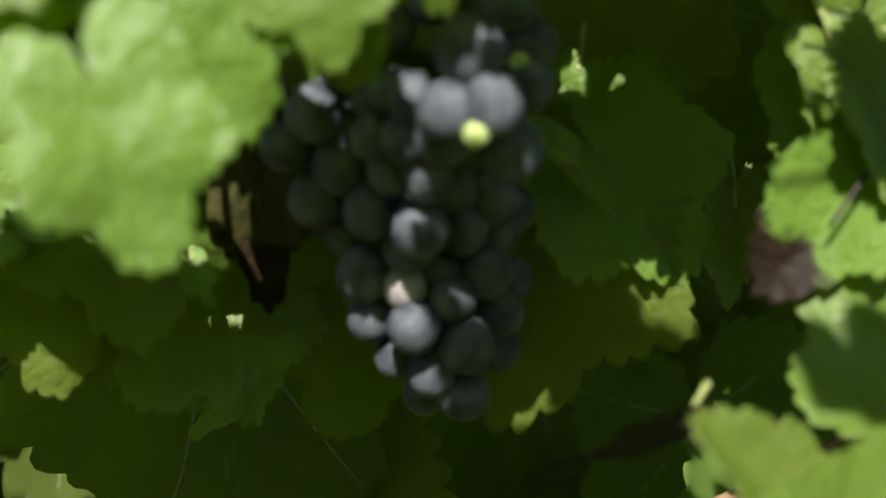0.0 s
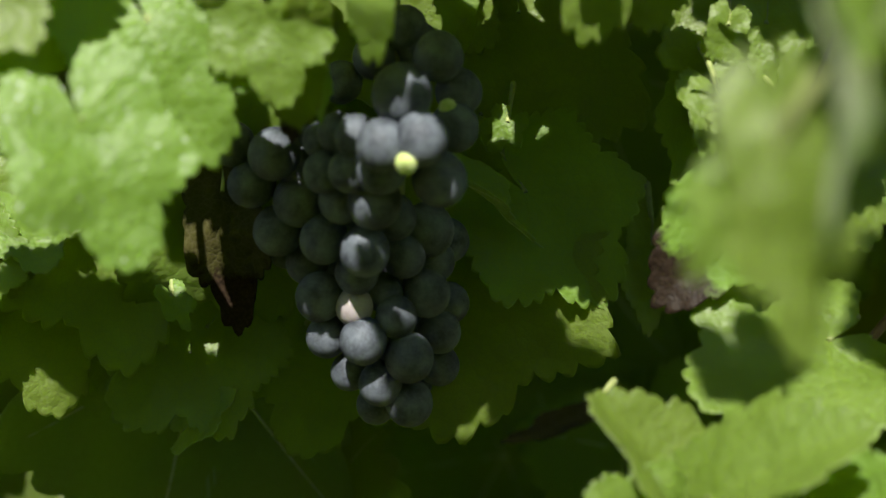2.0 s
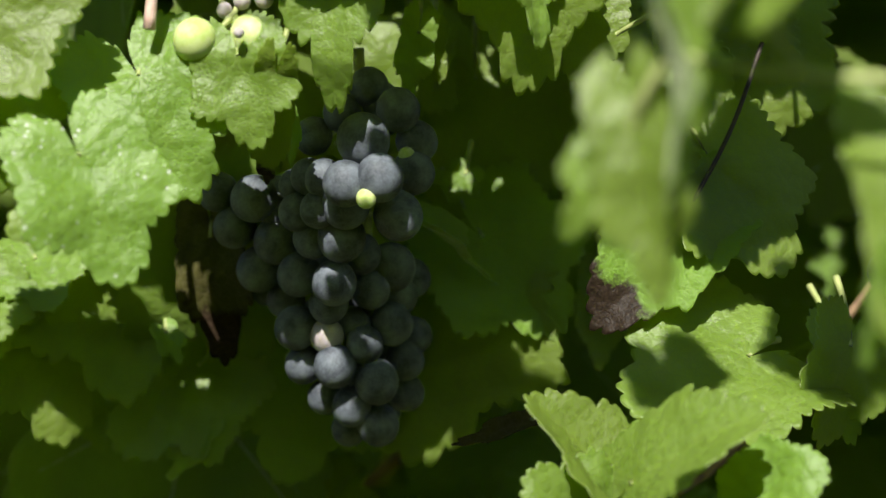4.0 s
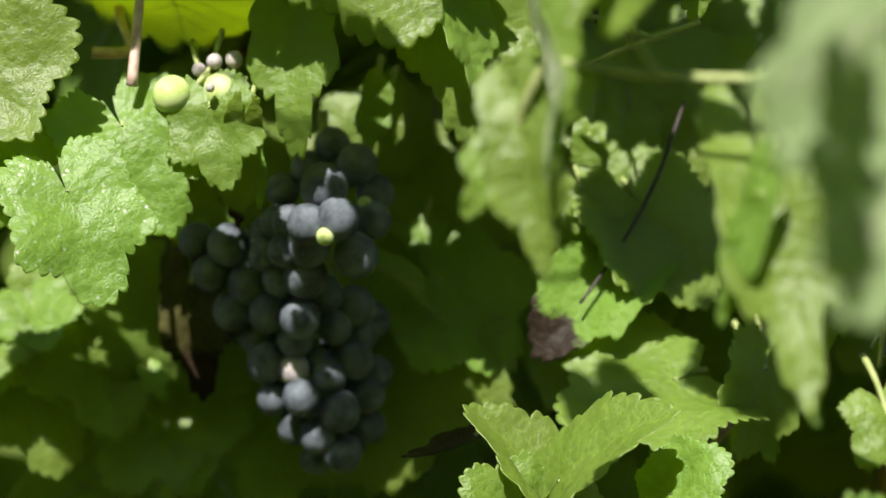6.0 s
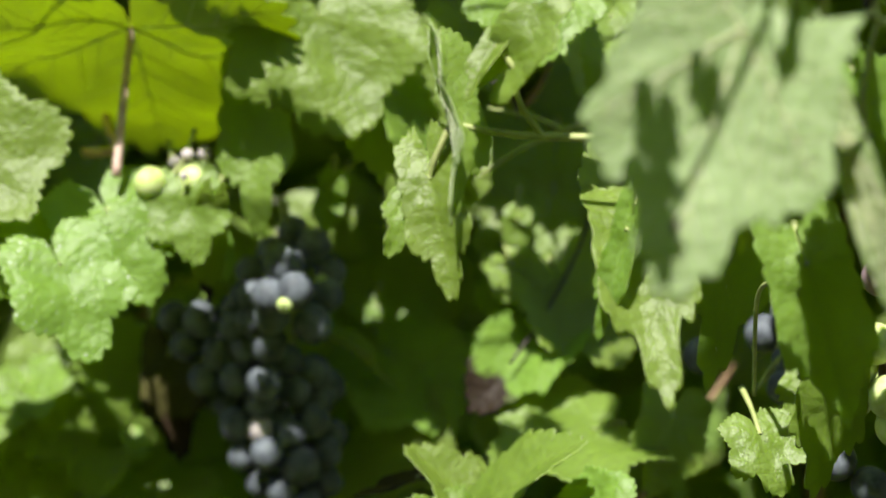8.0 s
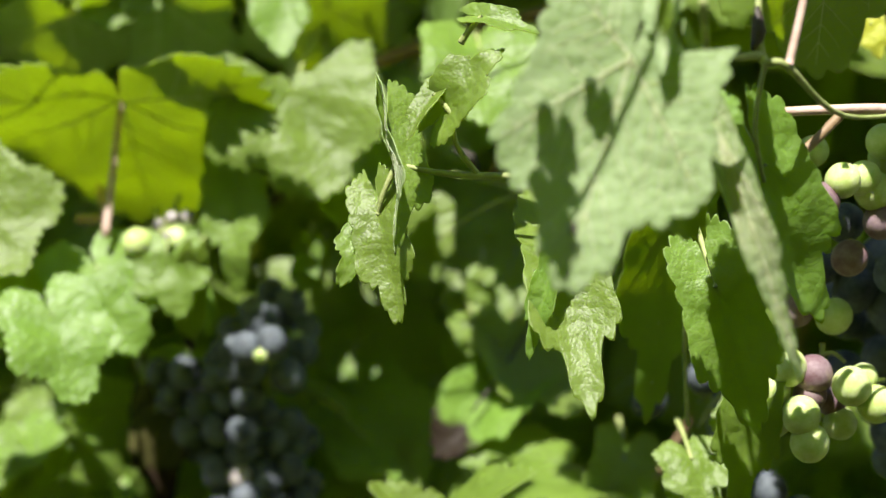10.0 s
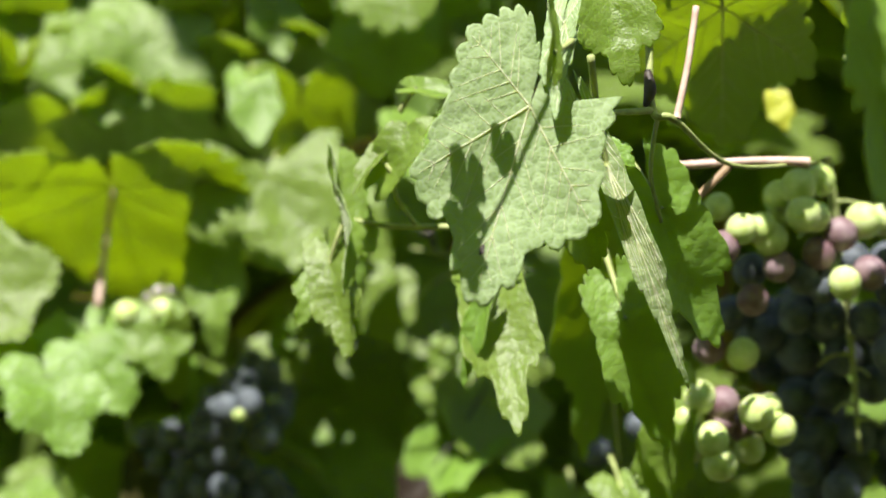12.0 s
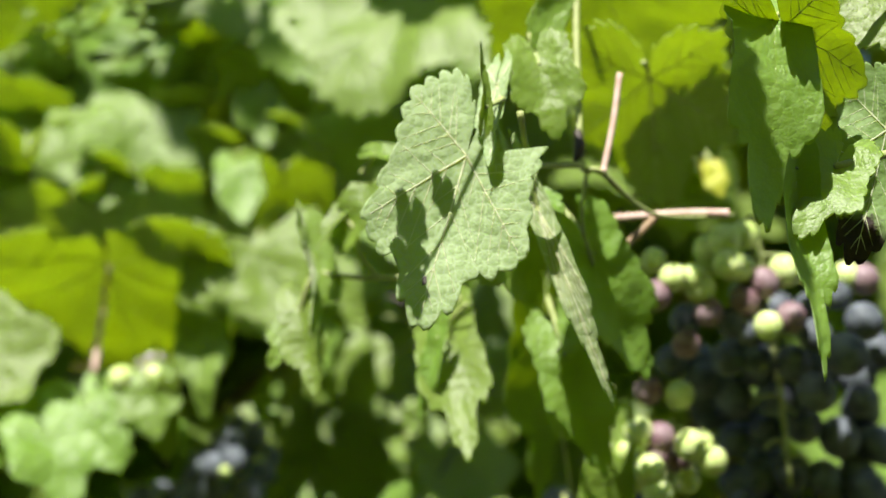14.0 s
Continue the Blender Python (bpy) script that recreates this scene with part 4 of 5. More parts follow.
for x, y, z, r in (
    (-0.0200, 0.4340, 1.0040, 0.0078),
    (0.0000, 0.4360, 1.0050, 0.0060),
    (0.0130, 0.4370, 1.0050, 0.0075),
    (0.0200, 0.4520, 0.9980, 0.0066),
    (0.0040, 0.4300, 0.9990, 0.0067),
    (-0.0180, 0.4380, 0.9900, 0.0066),
    (-0.0060, 0.4270, 0.9920, 0.0073),
    (0.0080, 0.4300, 0.9860, 0.0076),
    (0.0170, 0.4460, 0.9900, 0.0069),
    (0.0170, 0.4520, 0.9770, 0.0069),
    (-0.0110, 0.4400, 0.9780, 0.0062),
    (-0.0010, 0.4340, 0.9760, 0.0071),
    (-0.0030, 0.4460, 0.9650, 0.0065),
    (0.0080, 0.4370, 0.9690, 0.0078),
):
    berry(bunch, x, y, z, r, 'blue')
for x, y, z, r in (
    (-0.0090, 0.4300, 1.0020, 0.0059),
):
    berry(bunch, x, y, z, r, 'pink')
for x, y, z, r in (
    (0.0080, 0.3880, 1.0550, 0.0032),
    (0.0190, 0.4250, 1.0650, 0.0029),
):
    berry(bunch, x, y, z, r, 'green')
for x, y, z, r in (
    (-0.0139, 0.4400, 1.0701, 0.0065),
    (-0.0038, 0.4380, 1.0782, 0.0067),
    (0.0104, 0.4420, 1.0771, 0.0068),
    (0.0054, 0.4400, 1.0868, 0.0068),
    (-0.0298, 0.4600, 1.0477, 0.0070),
    (-0.0158, 0.4600, 1.0338, 0.0074),
    (-0.0272, 0.4700, 1.0148, 0.0076),
    (-0.0122, 0.4600, 1.0194, 0.0074),
    (0.0019, 0.4650, 1.0130, 0.0075),
    (-0.0160, 0.4650, 1.0014, 0.0072),
    (-0.0032, 0.4600, 1.0086, 0.0071),
    (0.0091, 0.4700, 1.0006, 0.0073),
    (-0.0105, 0.4650, 0.9865, 0.0069),
    (0.0007, 0.4600, 0.9827, 0.0072),
    (0.0095, 0.4650, 0.9870, 0.0069),
    (-0.0029, 0.4620, 0.9725, 0.0069),
):
    berry(bunch, x, y, z, r, 'blue')
for x, y, z, r in (
    (0.0081, 0.4600, 0.9686, 0.0069),
    (-0.0415, 0.4550, 1.0414, 0.0066),
):
    berry(bunch, x, y, z, r, 'blue')
stalks(bunch, (0.0016, 0.4400, 1.1002), (0.0031, 0.4460, 0.9686))

stunted = thing('grape_bunch', (-0.0301, 0.3850, 1.1165), 'stunted bunch with two pale unripe grapes and dry buds', 'grape bunch', 'grape bunches')
for x, y, z, r in (
    (-0.0434, 0.3780, 1.1048, 0.0068),
    (-0.0268, 0.3820, 1.1060, 0.0066),
    (-0.0330, 0.3850, 1.1109, 0.0023),
):
    berry(stunted, x, y, z, r, 'green')
for x, y, z, r in (
    (-0.0352, 0.3850, 1.1137, 0.0025),
    (-0.0299, 0.3860, 1.1166, 0.0027),
    (-0.0233, 0.3880, 1.1173, 0.0030),
    (-0.0290, 0.3720, 1.1072, 0.0016),
):
    berry(stunted, x, y, z, r, 'pink')
cane(stunted, ((-0.0293, 0.4000, 1.1282), (-0.0315, 0.3860, 1.1144), (-0.0362, 0.3800, 1.1079), (-0.0394, 0.3790, 1.1061)), (0.0012, 0.0010, 0.0008, 0.0007), PETIOLE_GREEN, 'stem')

half = thing('grape_bunch', (0.2683, 0.2500, 1.1233), 'half-ripe grape bunch, green grapes above dark blue ones', 'grape bunch', 'grape bunches')
for x, y, z, r in (
    (0.2472, 0.2350, 1.1156, 0.0060),
    (0.2541, 0.2300, 1.1174, 0.0070),
    (0.2641, 0.2400, 1.1218, 0.0062),
    (0.2550, 0.2280, 1.1064, 0.0067),
    (0.2393, 0.2320, 1.1026, 0.0062),
    (0.2309, 0.2250, 1.1012, 0.0059),
    (0.2156, 0.2300, 1.1002, 0.0053),
    (0.2430, 0.2350, 1.0987, 0.0064),
    (0.2604, 0.2350, 1.1063, 0.0062),
    (0.2795, 0.2400, 1.1049, 0.0068),
    (0.2887, 0.2450, 1.1061, 0.0067),
    (0.2696, 0.2350, 1.0802, 0.0063),
    (0.3072, 0.2500, 1.1030, 0.0063),
    (0.2501, 0.2450, 1.1119, 0.0061),
    (0.2249, 0.2450, 1.1145, 0.0056),
    (0.2320, 0.2600, 1.0577, 0.0063),
):
    berry(half, x, y, z, r, 'green')
for x, y, z, r in (
    (0.2233, 0.2260, 1.0944, 0.0066),
    (0.2617, 0.2400, 1.0931, 0.0067),
    (0.2457, 0.2380, 1.0885, 0.0063),
    (0.2802, 0.2400, 1.0842, 0.0068),
    (0.2357, 0.2450, 1.0769, 0.0065),
    (0.2191, 0.2600, 1.0605, 0.0065),
    (0.3141, 0.2500, 1.1012, 0.0068),
    (0.2702, 0.2380, 1.0997, 0.0064),
):
    berry(half, x, y, z, r, 'mauve')
for x, y, z, r in (
    (0.2556, 0.2450, 1.0847, 0.0067),
    (0.2628, 0.2450, 1.0808, 0.0065),
    (0.3003, 0.2350, 1.0662, 0.0089),
    (0.3111, 0.2450, 1.0816, 0.0081),
    (0.3022, 0.2500, 1.0951, 0.0065),
    (0.2889, 0.2500, 1.0537, 0.0087),
    (0.3151, 0.2907, 1.0555, 0.0075),
    (0.2911, 0.2500, 1.0779, 0.0072),
    (0.2548, 0.2657, 1.0727, 0.0071),
    (0.2675, 0.2657, 1.0715, 0.0074),
    (0.2818, 0.2607, 1.0684, 0.0080),
    (0.2942, 0.2783, 1.0701, 0.0074),
    (0.2598, 0.2917, 1.0592, 0.0085),
    (0.2758, 0.2867, 1.0585, 0.0082),
    (0.2458, 0.2887, 1.0693, 0.0079),
    (0.2894, 0.3000, 1.0477, 0.0088),
):
    berry(half, x, y, z, r, 'blue')
for x, y, z, r in (
    (0.3056, 0.3050, 1.0415, 0.0093),
    (0.2739, 0.3100, 1.0467, 0.0085),
    (0.2597, 0.3150, 1.0448, 0.0082),
    (0.3223, 0.3150, 1.0389, 0.0088),
    (0.2841, 0.3150, 1.0278, 0.0092),
    (0.2979, 0.3150, 1.0249, 0.0083),
    (0.2682, 0.3200, 1.0268, 0.0088),
    (0.3141, 0.3200, 1.0245, 0.0090),
    (0.2600, 0.3250, 1.0266, 0.0090),
    (0.2375, 0.2600, 1.0908, 0.0070),
    (0.2317, 0.2857, 1.0779, 0.0071),
    (0.2794, 0.2650, 1.0941, 0.0067),
    (0.2926, 0.2650, 1.0937, 0.0067),
    (0.2663, 0.2700, 1.0841, 0.0079),
    (0.2826, 0.3250, 1.0141, 0.0093),
    (0.3014, 0.3250, 1.0130, 0.0094),
):
    berry(half, x, y, z, r, 'blue')
for x, y, z, r in (
    (0.2633, 0.2787, 1.0786, 0.0084),
    (0.2518, 0.3346, 1.0613, 0.0090),
    (0.3148, 0.2943, 1.0669, 0.0086),
    (0.2609, 0.3139, 1.0837, 0.0083),
    (0.3168, 0.3140, 1.0183, 0.0091),
    (0.2753, 0.3430, 1.0395, 0.0095),
    (0.3254, 0.3001, 1.0793, 0.0087),
    (0.2868, 0.2823, 1.0709, 0.0085),
    (0.3286, 0.3190, 1.0118, 0.0077),
    (0.3330, 0.3430, 1.0413, 0.0096),
    (0.2913, 0.3187, 1.0584, 0.0092),
    (0.2576, 0.2918, 1.0626, 0.0085),
    (0.2477, 0.3290, 1.0399, 0.0082),
    (0.2869, 0.3023, 1.0608, 0.0087),
    (0.2803, 0.2925, 1.0719, 0.0084),
    (0.2739, 0.3300, 1.0281, 0.0080),
):
    berry(half, x, y, z, r, 'blue')
for x, y, z, r in (
    (0.3241, 0.2814, 1.0759, 0.0072),
    (0.3140, 0.3200, 1.0355, 0.0073),
    (0.2603, 0.3349, 1.0576, 0.0074),
    (0.3296, 0.3480, 1.0110, 0.0084),
    (0.2461, 0.3235, 1.0700, 0.0098),
    (0.2807, 0.3420, 1.0133, 0.0093),
    (0.2697, 0.2857, 1.0713, 0.0082),
    (0.2742, 0.3050, 1.0048, 0.0084),
    (0.2456, 0.2935, 1.0772, 0.0086),
    (0.2687, 0.2901, 1.0792, 0.0083),
    (0.2622, 0.2757, 1.0809, 0.0074),
    (0.3062, 0.2977, 1.0730, 0.0075),
    (0.2642, 0.3290, 1.0051, 0.0078),
    (0.3191, 0.3204, 1.0551, 0.0090),
    (0.2673, 0.3184, 1.0578, 0.0074),
    (0.2641, 0.3270, 1.0166, 0.0084),
):
    berry(half, x, y, z, r, 'blue')
for x, y, z, r in (
    (0.2461, 0.2943, 1.0689, 0.0083),
    (0.2598, 0.3070, 1.0142, 0.0071),
):
    berry(half, x, y, z, r, 'blue')
stalks(half, (0.2693, 0.2500, 1.1335), (0.2789, 0.2850, 1.0187))

wing = thing('grape_bunch', (0.2270, 0.2800, 1.0512), 'small cluster of green and mauve unripe grapes', 'grape bunch', 'grape bunches')
for x, y, z, r in (
    (0.2120, 0.2400, 1.0396, 0.0066),
    (0.2068, 0.2430, 1.0320, 0.0062),
    (0.2153, 0.2380, 1.0232, 0.0066),
    (0.2330, 0.2390, 1.0326, 0.0066),
    (0.2417, 0.2430, 1.0263, 0.0066),
    (0.2395, 0.2500, 1.0358, 0.0048),
    (0.2181, 0.2400, 1.0139, 0.0066),
    (0.2314, 0.2550, 1.0202, 0.0057),
    (0.2088, 0.2550, 1.0216, 0.0058),
):
    berry(wing, x, y, z, r, 'green')
for x, y, z, r in (
    (0.2209, 0.2430, 1.0371, 0.0066),
    (0.2198, 0.2450, 1.0303, 0.0057),
    (0.2285, 0.2550, 1.0288, 0.0058),
):
    berry(wing, x, y, z, r, 'mauve')
stalks(wing, (0.2284, 0.2650, 1.0487), (0.2209, 0.2620, 1.0193), 0.5)

back = thing('grape_bunch', (0.2067, 0.3600, 1.0596), 'dark grapes half hidden behind leaves', 'grape bunch', 'grape bunches')
for x, y, z, r in (
    (0.2063, 0.3600, 1.0471, 0.0078),
    (0.1969, 0.3700, 1.0401, 0.0070),
    (0.2165, 0.3700, 1.0397, 0.0075),
    (0.2056, 0.3650, 1.0302, 0.0065),
    (0.2023, 0.3600, 1.0195, 0.0063),
    (0.2148, 0.3750, 1.0241, 0.0066),
    (0.1760, 0.4000, 1.0307, 0.0074),
    (0.2162, 0.3300, 0.9944, 0.0074),
    (0.2282, 0.3300, 0.9849, 0.0070),
):
    berry(back, x, y, z, r, 'blue')
stalks(back, (0.2084, 0.3700, 1.0640), (0.2050, 0.3700, 1.0180))

# ---- leaves overhead and behind, and the ground ----
ground_mesh = bpy.data.meshes.new("ground")
ground_mesh.from_pydata([(-60, -60, 0), (60, -60, 0), (60, 60, 0), (-60, 60, 0)], [], [(0, 1, 2, 3)])
ground_mesh.materials.append(SOIL)
tagged(new("ground", ground_mesh), "dry brown vineyard soil", "soil", kind="structure")

VARIANTS = []
for k in range(8):
    rng = random.Random(700 + k)
    lob, sz = rng.uniform(0.4, 0.7), 1.0
    shape = leaf_shape(900 + k, rng.uniform(0.85, 1.05), lob, rng.uniform(0.05, 0.35), rng.uniform(0.1, 0.6), 0.0, 0.12)
    me = leaf_mesh(900 + k, shape, lob, 1.0, teeth=30, thick=0.006)
    for mat in LEAF_SKINS["green"]:
        me.materials.append(mat)
    vm = vein_mesh(shape, lob, 1.0, fine=False)
    vm.materials.append(VEIN)
    VARIANTS.append((me, vm))


def loose_leaf(shoot, rng, place, size, face, droop):
    """A leaf of a common shape, hung by its stalk end, as a part of a shoot."""
    me, vm = VARIANTS[rng.randrange(len(VARIANTS))]
    up = Vector(face).normalized()
    along = Vector(droop)
    along = (along - up * along.dot(up)).normalized()
    side = along.cross(up)
    turn = Matrix((side, along, up)).transposed().to_4x4()
    ob = part("leaf", me, None, shoot, "", Matrix.Translation(Vector(place) - shoot.location) @ turn @ Matrix.Diagonal((size, size, size, 1)))
    part("venation", vm, None, ob)
    return ob


rng = random.Random(21)
for x0, x1 in ((-0.9, -0.3), (-0.3, 0.1), (0.1, 0.5), (0.5, 1.1)):
    hedge = thing("grapevine", ((x0 + x1) / 2, 0.7, 0), "shaded grapevine foliage further back in the row", "grapevine")
    cane(hedge, ((x0 + 0.2, 0.75, 0), (x0 + 0.22, 0.74, 0.4), (x0 + 0.18, 0.74, 0.8)), (0.025, 0.022, 0.018), DARK_WOOD, "trunk")
    for k in range(3):
        z = 0.8 + 0.3 * k
        cane(hedge, ((x0 + 0.18, 0.74, 0.8), ((x0 + x1) / 2, 0.72, z), (x1, 0.75, z + 0.15)), (0.007, 0.005, 0.003), CANE)
    for k in range(270):
        place = (rng.uniform(x0, x1), rng.uniform(0.53, 0.9), rng.uniform(0.3, 1.95))
        loose_leaf(hedge, rng, place, rng.uniform(0.065, 0.105), (rng.uniform(-0.5, 0.5), rng.uniform(-1, -0.1), rng.uniform(0.0, 0.9)),
                   (rng.uniform(-0.6, 0.6), rng.uniform(-0.4, 0.2), -1))

canopy = thing("grapevine", (0.1, 0.55, 1.45), "upper grapevine canopy above the shaded bunches", "grapevine")
cane(canopy, ((-1.0, 0.55, 1.42), (-0.3, 0.53, 1.46), (0.4, 0.56, 1.44), (1.2, 0.53, 1.47)), (0.005, 0.005, 0.005, 0.004), CANE)
for k in range(110):
    y = rng.uniform(0.5, 0.85)
    z = 1.42 + 0.30 * (y - 0.5) + rng.uniform(0.0, 0.25)
    loose_leaf(canopy, rng, (rng.uniform(-0.8, 1.0), y, z), rng.uniform(0.055, 0.09), (rng.uniform(-0.5, 0.5), rng.uniform(-0.7, 0.3), 1),
               (rng.uniform(-0.8, 0.8), rng.uniform(-0.8, 0.4), -0.6))

# unseen leaves added just over the bunch to keep the sun off it
over = thing("vine_shoot", (0.02, 0.2, 1.36), "unseen leafy vine shoot arching over the dark bunch, added to shade it", "vine shoot")
cane(over, ((-0.14, 0.20, 1.42), (0.0, 0.165, 1.385), (0.12, 0.20, 1.395), (0.28, 0.32, 1.41)), (0.0009, 0.0009, 0.0009, 0.0008), CANE)
# spots where the added leaves let the sun come down
EAST = SUN_FROM.cross(Vector((0, 1, 0))).normalized()
NORTH = EAST.cross(SUN_FROM)


def sun_place(p):
    p = Vector(p)
    return Vector((p.dot(EAST), p.dot(NORTH)))


SUNNY = [(sun_place(p), r) for p, r in (
    ((0.0115, 0.386, 1.064), 0.0052), ((0.0010, 0.386, 1.066), 0.0048),
    ((-0.036, 0.420, 1.052), 0.0026), ((-0.043, 0.428, 1.042), 0.003),
    ((-0.0205, 0.427, 1.008), 0.003), ((-0.011, 0.424, 1.004), 0.0036), ((-0.0075, 0.420, 0.993), 0.0045), ((-0.019, 0.431, 0.993), 0.003),
    ((-0.012, 0.434, 0.981), 0.002), ((-0.003, 0.428, 0.977), 0.0022),
    ((-0.057, 0.338, 1.036), 0.012), ((-0.065, 0.342, 1.055), 0.014), ((-0.042, 0.372, 1.058), 0.009), ((-0.050, 0.374, 1.075), 0.012),
    ((-0.024, 0.374, 1.075), 0.006), ((-0.028, 0.375, 1.088), 0.011), ((-0.043, 0.378, 1.105), 0.010), ((-0.027, 0.382, 1.106), 0.010),
    ((-0.004, 0.384, 1.096), 0.009), ((0.002, 0.384, 1.106), 0.006), ((0.037, 0.476, 1.047), 0.007), ((0.027, 0.466, 1.062), 0.006), ((0.025, 0.455, 1.090), 0.008), ((0.013, 0.487, 1.080), 0.006), ((0.031, 0.452, 1.031), 0.004),
    ((-0.002, 0.388, 1.122), 0.010), ((0.021, 0.392, 1.165), 0.018), ((0.026, 0.380, 1.145), 0.010), ((0.042, 0.380, 1.152), 0.008),
    ((-0.050, 0.390, 1.165), 0.02), ((-0.055, 0.430, 1.150), 0.025), ((-0.060, 0.470, 1.130), 0.02), ((-0.085, 0.420, 1.150), 0.02), ((-0.025, 0.420, 1.150), 0.02),
    ((-0.048, 0.470, 0.972), 0.007), ((-0.083, 0.480, 0.970), 0.006), ((-0.122, 0.445, 1.006), 0.02),
    ((0.085, 0.414, 1.012), 0.012), ((0.100, 0.418, 1.028), 0.014), ((0.124, 0.430, 1.058), 0.014), ((0.136, 0.425, 1.040), 0.014),
    ((0.075, 0.345, 0.985), 0.02), ((0.105, 0.330, 0.990), 0.02), ((0.1, 0.34, 1.14), 0.012), ((0.103, 0.353, 1.268), 0.014), ((0.084, 0.360, 1.279), 0.014),
    ((0.1030, 0.4575, 1.0623), 0.013), ((0.0976, 0.4530, 1.0447), 0.013), ((0.1145, 0.4475, 1.0805), 0.011), ((0.1118, 0.4430, 1.0652), 0.011),
    ((0.0895, 0.4975, 0.9995), 0.010), ((0.0886, 0.4930, 0.9860), 0.010), ((0.0575, 0.3988, 1.1307), 0.017), ((0.0584, 0.3965, 1.1051), 0.017),
    ((0.0210, 0.4437, 1.0993), 0.007), ((0.0192, 0.4415, 1.0889), 0.007), ((0.0783, 0.4187, 1.1100), 0.009), ((0.0769, 0.4165, 1.0974), 0.009))]
for x, y, z, s in ((0.095, 0.325, 1.36, 0.045), (0.115, 0.328, 1.37, 0.050), (0.150, 0.325, 1.36, 0.055),
                   (0.190, 0.300, 1.365, 0.050), (0.100, 0.165, 1.36, 0.034), (0.118, 0.145, 1.37, 0.040),
                   (0.225, 0.300, 1.36, 0.055), (0.200, -0.115, 1.30, 0.045), 
                   (0.085, 0.257, 1.36, 0.030), (0.118, 0.272, 1.36, 0.030), (-0.112, 0.205, 1.37, 0.030),
                   (0.290, 0.040, 1.31, 0.040), (0.266, 0.055, 1.30, 0.030), (0.055, 0.285, 1.36, 0.036), (0.086, 0.285, 1.37, 0.038),
                   (0.092, 0.166, 1.36, 0.032), (0.060, 0.135, 1.36, 0.026), (0.058, 0.222, 1.36, 0.024), (0.075, 0.190, 1.365, 0.034)):
    if all((sun_place((x, y, z)) - c).length > r + 0.6 * s for c, r in SUNNY):
        loose_leaf(over, rng, (x, y + s * 0.3, z), s, (rng.uniform(-0.3, 0.3), rng.uniform(-0.6, -0.2), 1), (rng.uniform(-0.4, 0.4), -1, -0.3))

# between them, unseen leaves fitted to shade the bunch but for a few gaps
SHADED = [o.matrix_basis.translation + bunch.location for o in bunch.children if o.name.startswith("berry")]
SHADED += [p + Vector((dx, -0.004, dz)) for p in SHADED for dx, dz in ((0.005, 0.003), (-0.005, 0.003), (0.0, 0.006), (0.0, -0.005), (0.006, -0.003), (-0.006, -0.003))]
SHADED += [Vector((0.030 + 0.012 * i, 0.46, 0.96 + 0.014 * j)) for i in range(7) for j in range(9)]
SHADED += [Vector((0.036 + 0.006 * i, 0.375, 0.984)) for i in range(5)]
shade_leaves = []
for target in SHADED:
    spot = sun_place(target)
    if any((spot - c).length < r * 0.42 for c, r in shade_leaves) or any((spot - c).length < r + 0.001 for c, r in SUNNY):
        continue
    done = False
    for size in (0.030, 0.022, 0.016, 0.012, 0.009, 0.007):
        for step in range(24):
            ang = step * 2.4
            c = spot + Vector((math.cos(ang), math.sin(ang))) * size * 0.5 * step / 24
            if all((c - q).length > r + size * 0.85 for q, r in SUNNY):
                shade_leaves.append((c, size))
                done = True
                break
        if done:
            break
for c, size in shade_leaves:
    base = EAST * c.x + NORTH * c.y
    lift = (rng.uniform(1.25, 1.27) - base.z) / SUN_FROM.z
    face = SUN_FROM + Vector((rng.uniform(-0.12, 0.12), rng.uniform(-0.12, 0.12), 0))
    way = Vector((rng.uniform(-0.6, 0.6), -1, -0.4))
    along = (way - face * way.dot(face) / face.length_squared).normalized()
    loose_leaf(over, rng, base + SUN_FROM * lift - along * size * 0.2, size, face, way)

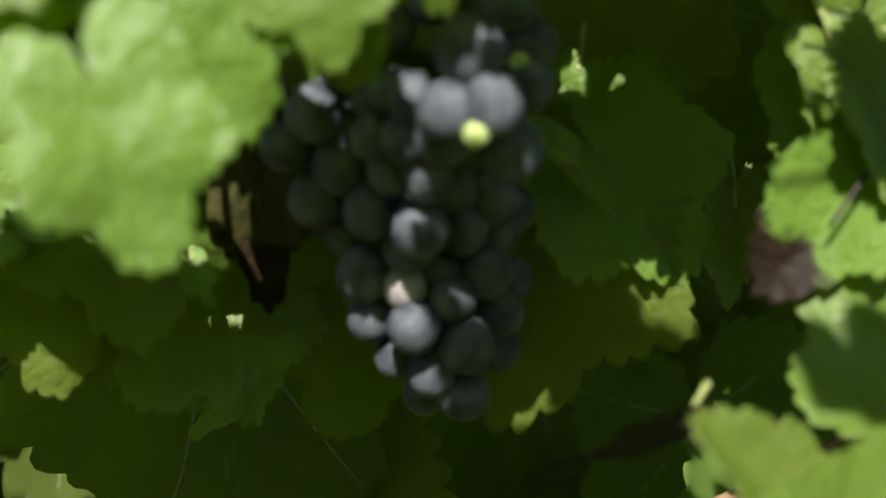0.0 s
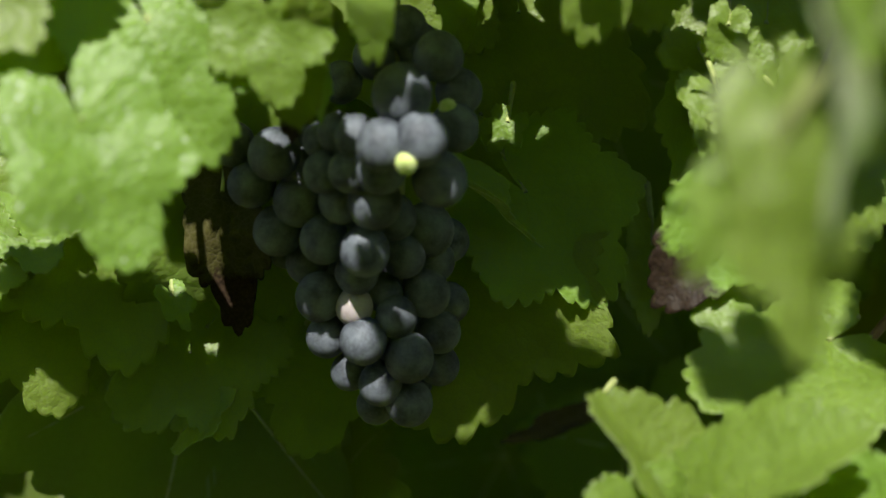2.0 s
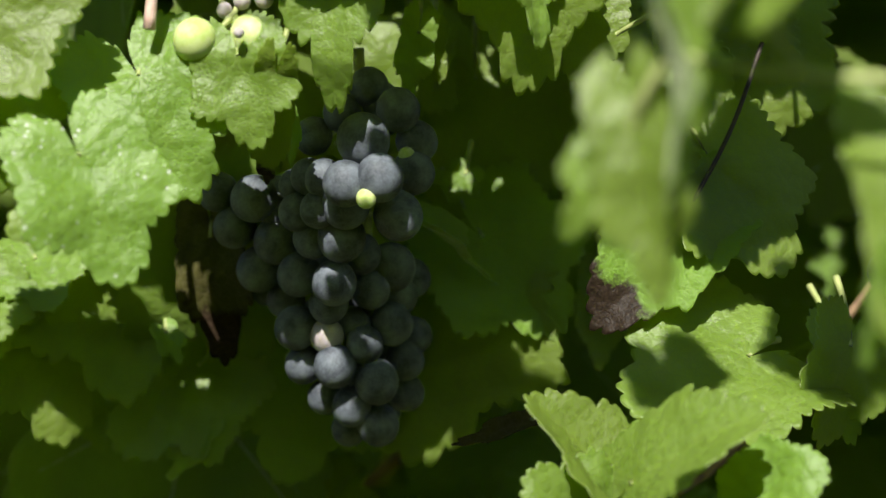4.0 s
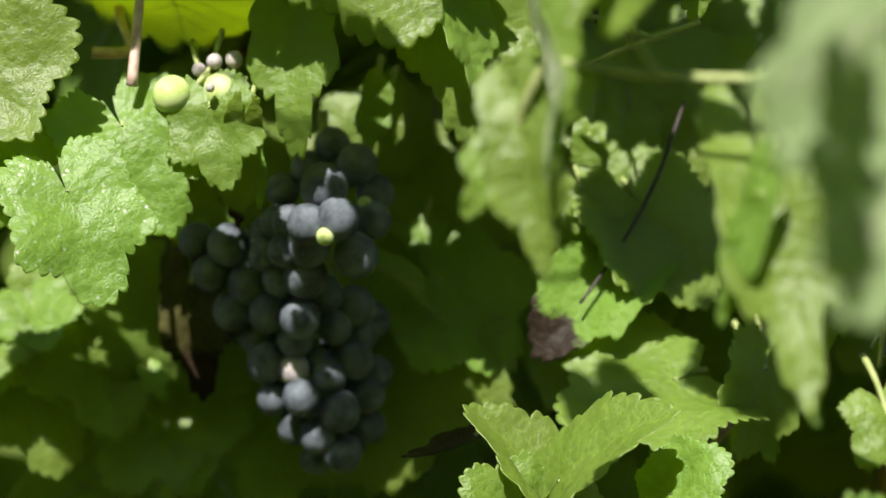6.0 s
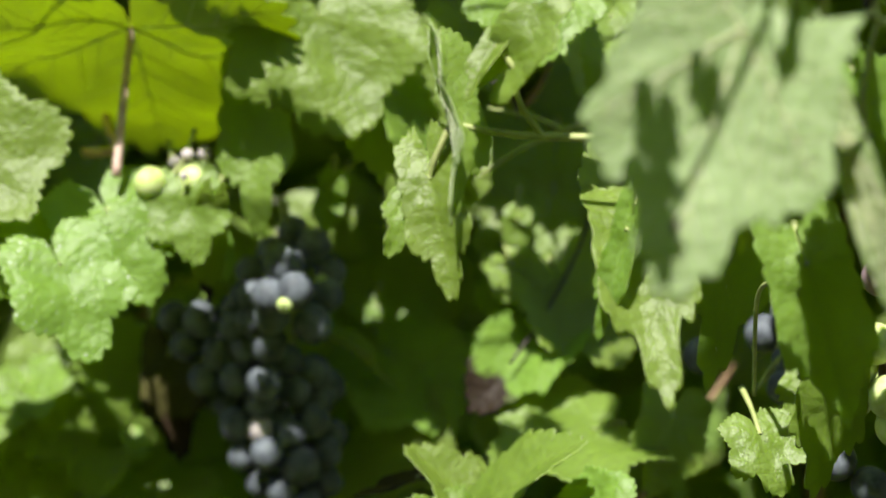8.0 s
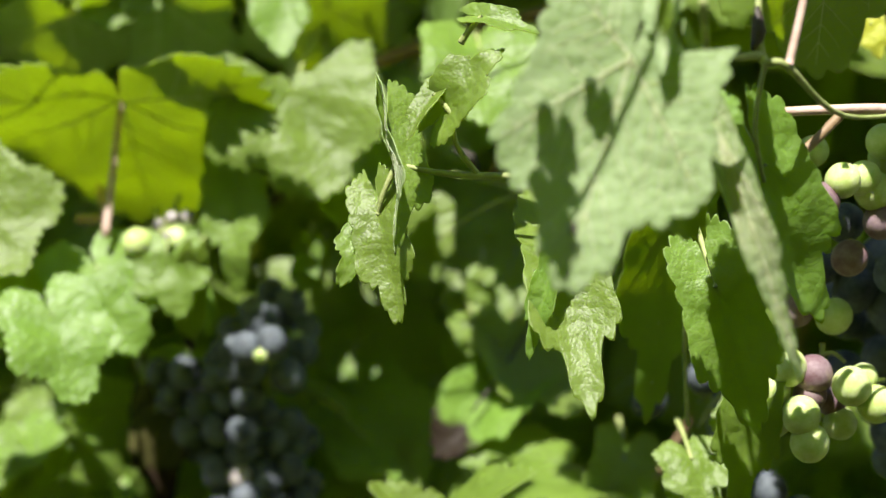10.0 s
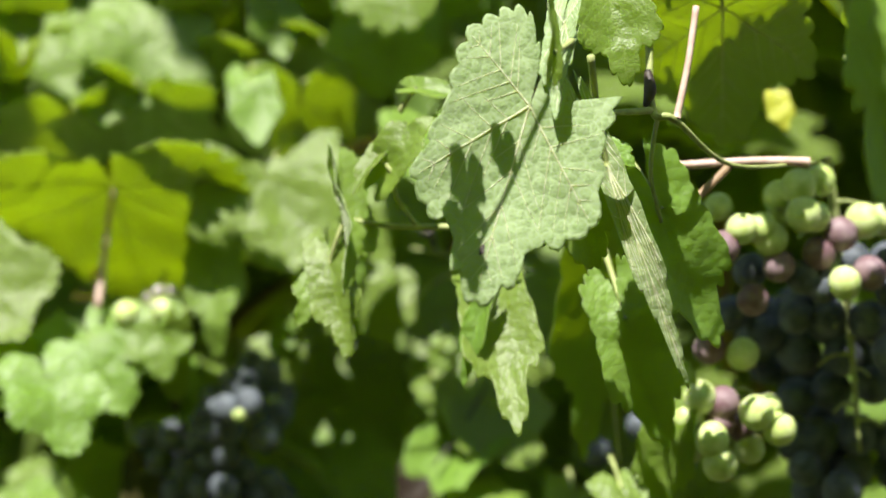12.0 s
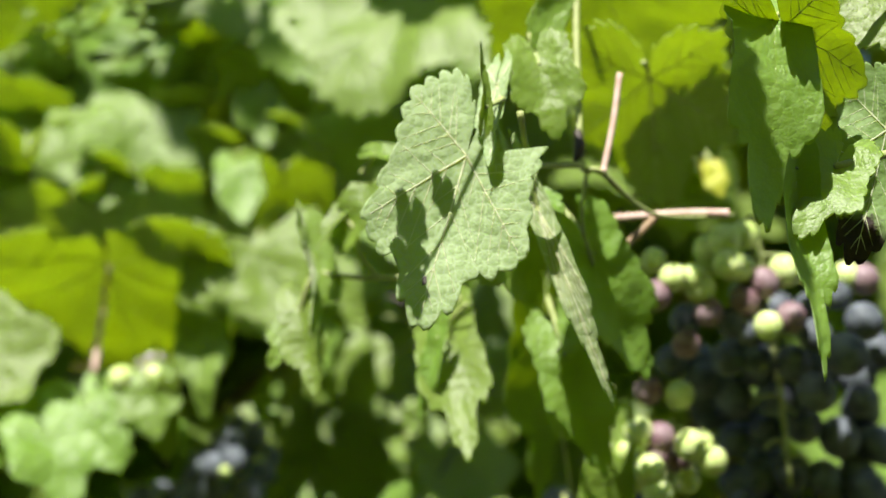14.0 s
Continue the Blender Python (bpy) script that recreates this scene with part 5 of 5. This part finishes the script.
# a small unseen shoot added to throw a shadow on the pale near leaf
sprig = thing("vine_shoot", (0.12, 0.0, 1.17), "unseen slender shoot tip with small leaves, added to shadow the pale leaf", "vine shoot")
cane(sprig, ((0.20, 0.05, 1.26), (0.15, 0.03, 1.21), (0.123, 0.018, 1.172)), (0.0009, 0.0008, 0.0006), PETIOLE_GREEN)
for x, y, z, s in ((0.1200, 0.0263, 1.17, 0.0085), (0.1193, 0.0162, 1.17, 0.0085), (0.1236, 0.0356, 1.17, 0.0085), (0.1360, 0.0435, 1.17, 0.0060)):
    loose_leaf(sprig, rng, (x, y + s * 0.2, z), s, SUN_FROM, (rng.uniform(-0.4, 0.4), -1, -0.5))

# unseen high leaves added to dapple the foliage below
high = thing("vine_shoot", (-0.1, -0.05, 1.95), "unseen high vine shoot added so that its leaves dapple the ones below", "vine shoot")
cane(high, ((-0.45, -0.02, 1.93), (-0.2, -0.04, 1.96), (0.05, -0.03, 1.95), (0.25, 0.0, 1.94)), (0.002, 0.002, 0.002, 0.0015), CANE)
for k in range(5):
    loose_leaf(high, rng, (rng.uniform(-0.40, 0.0), rng.uniform(-0.10, 0.04), rng.uniform(1.88, 2.0)), rng.uniform(0.03, 0.045),
               (rng.uniform(-0.3, 0.3), rng.uniform(-0.6, -0.2), 1), (rng.uniform(-0.6, 0.6), -1, -0.3))

# the row behind, too far to tell its leaves apart
far_rng = random.Random(3)
verts, faces = [], []
for k in range(10500):
    c = Vector((far_rng.uniform(-2.6, 2.8), far_rng.uniform(0.95, 1.25), far_rng.uniform(0.0, 2.3)))
    # the rest is an unseen row behind the camera, added to cut skylight
    if k >= 5200:
        c = Vector((far_rng.uniform(-3.2, 3.4), far_rng.uniform(-1.25, -0.9), far_rng.uniform(0.0, 2.3)))
    c.z *= 0.85 + 0.2 * noise.noise(Vector((c.x * 1.7, c.y, 2.0)))
    n = Vector((far_rng.uniform(-0.6, 0.6), -1, far_rng.uniform(-0.2, 0.9))).normalized()
    a = n.orthogonal().normalized()
    a = Matrix.Rotation(far_rng.uniform(0, 6.3), 3, n) @ a
    b = n.cross(a)
    s = far_rng.uniform(0.05, 0.085)
    first = len(verts)
    for j in range(10):
        r = s * (1.0 if j % 2 == 0 else 0.72)
        ang = j * math.pi / 5
        verts.append(c + a * math.cos(ang) * r + b * math.sin(ang) * r + n * 0.012 * math.cos(ang * 3))
    faces.append(tuple(range(first, first + 10)))
me = bpy.data.meshes.new("far_foliage")
me.from_pydata(verts, [], faces)
me.materials.append(LEAF_TOP)
tagged(new("far_foliage", me), "dense green vine foliage deep in the row, and an unseen row added behind the camera to cut skylight", "foliage", kind="stuff")
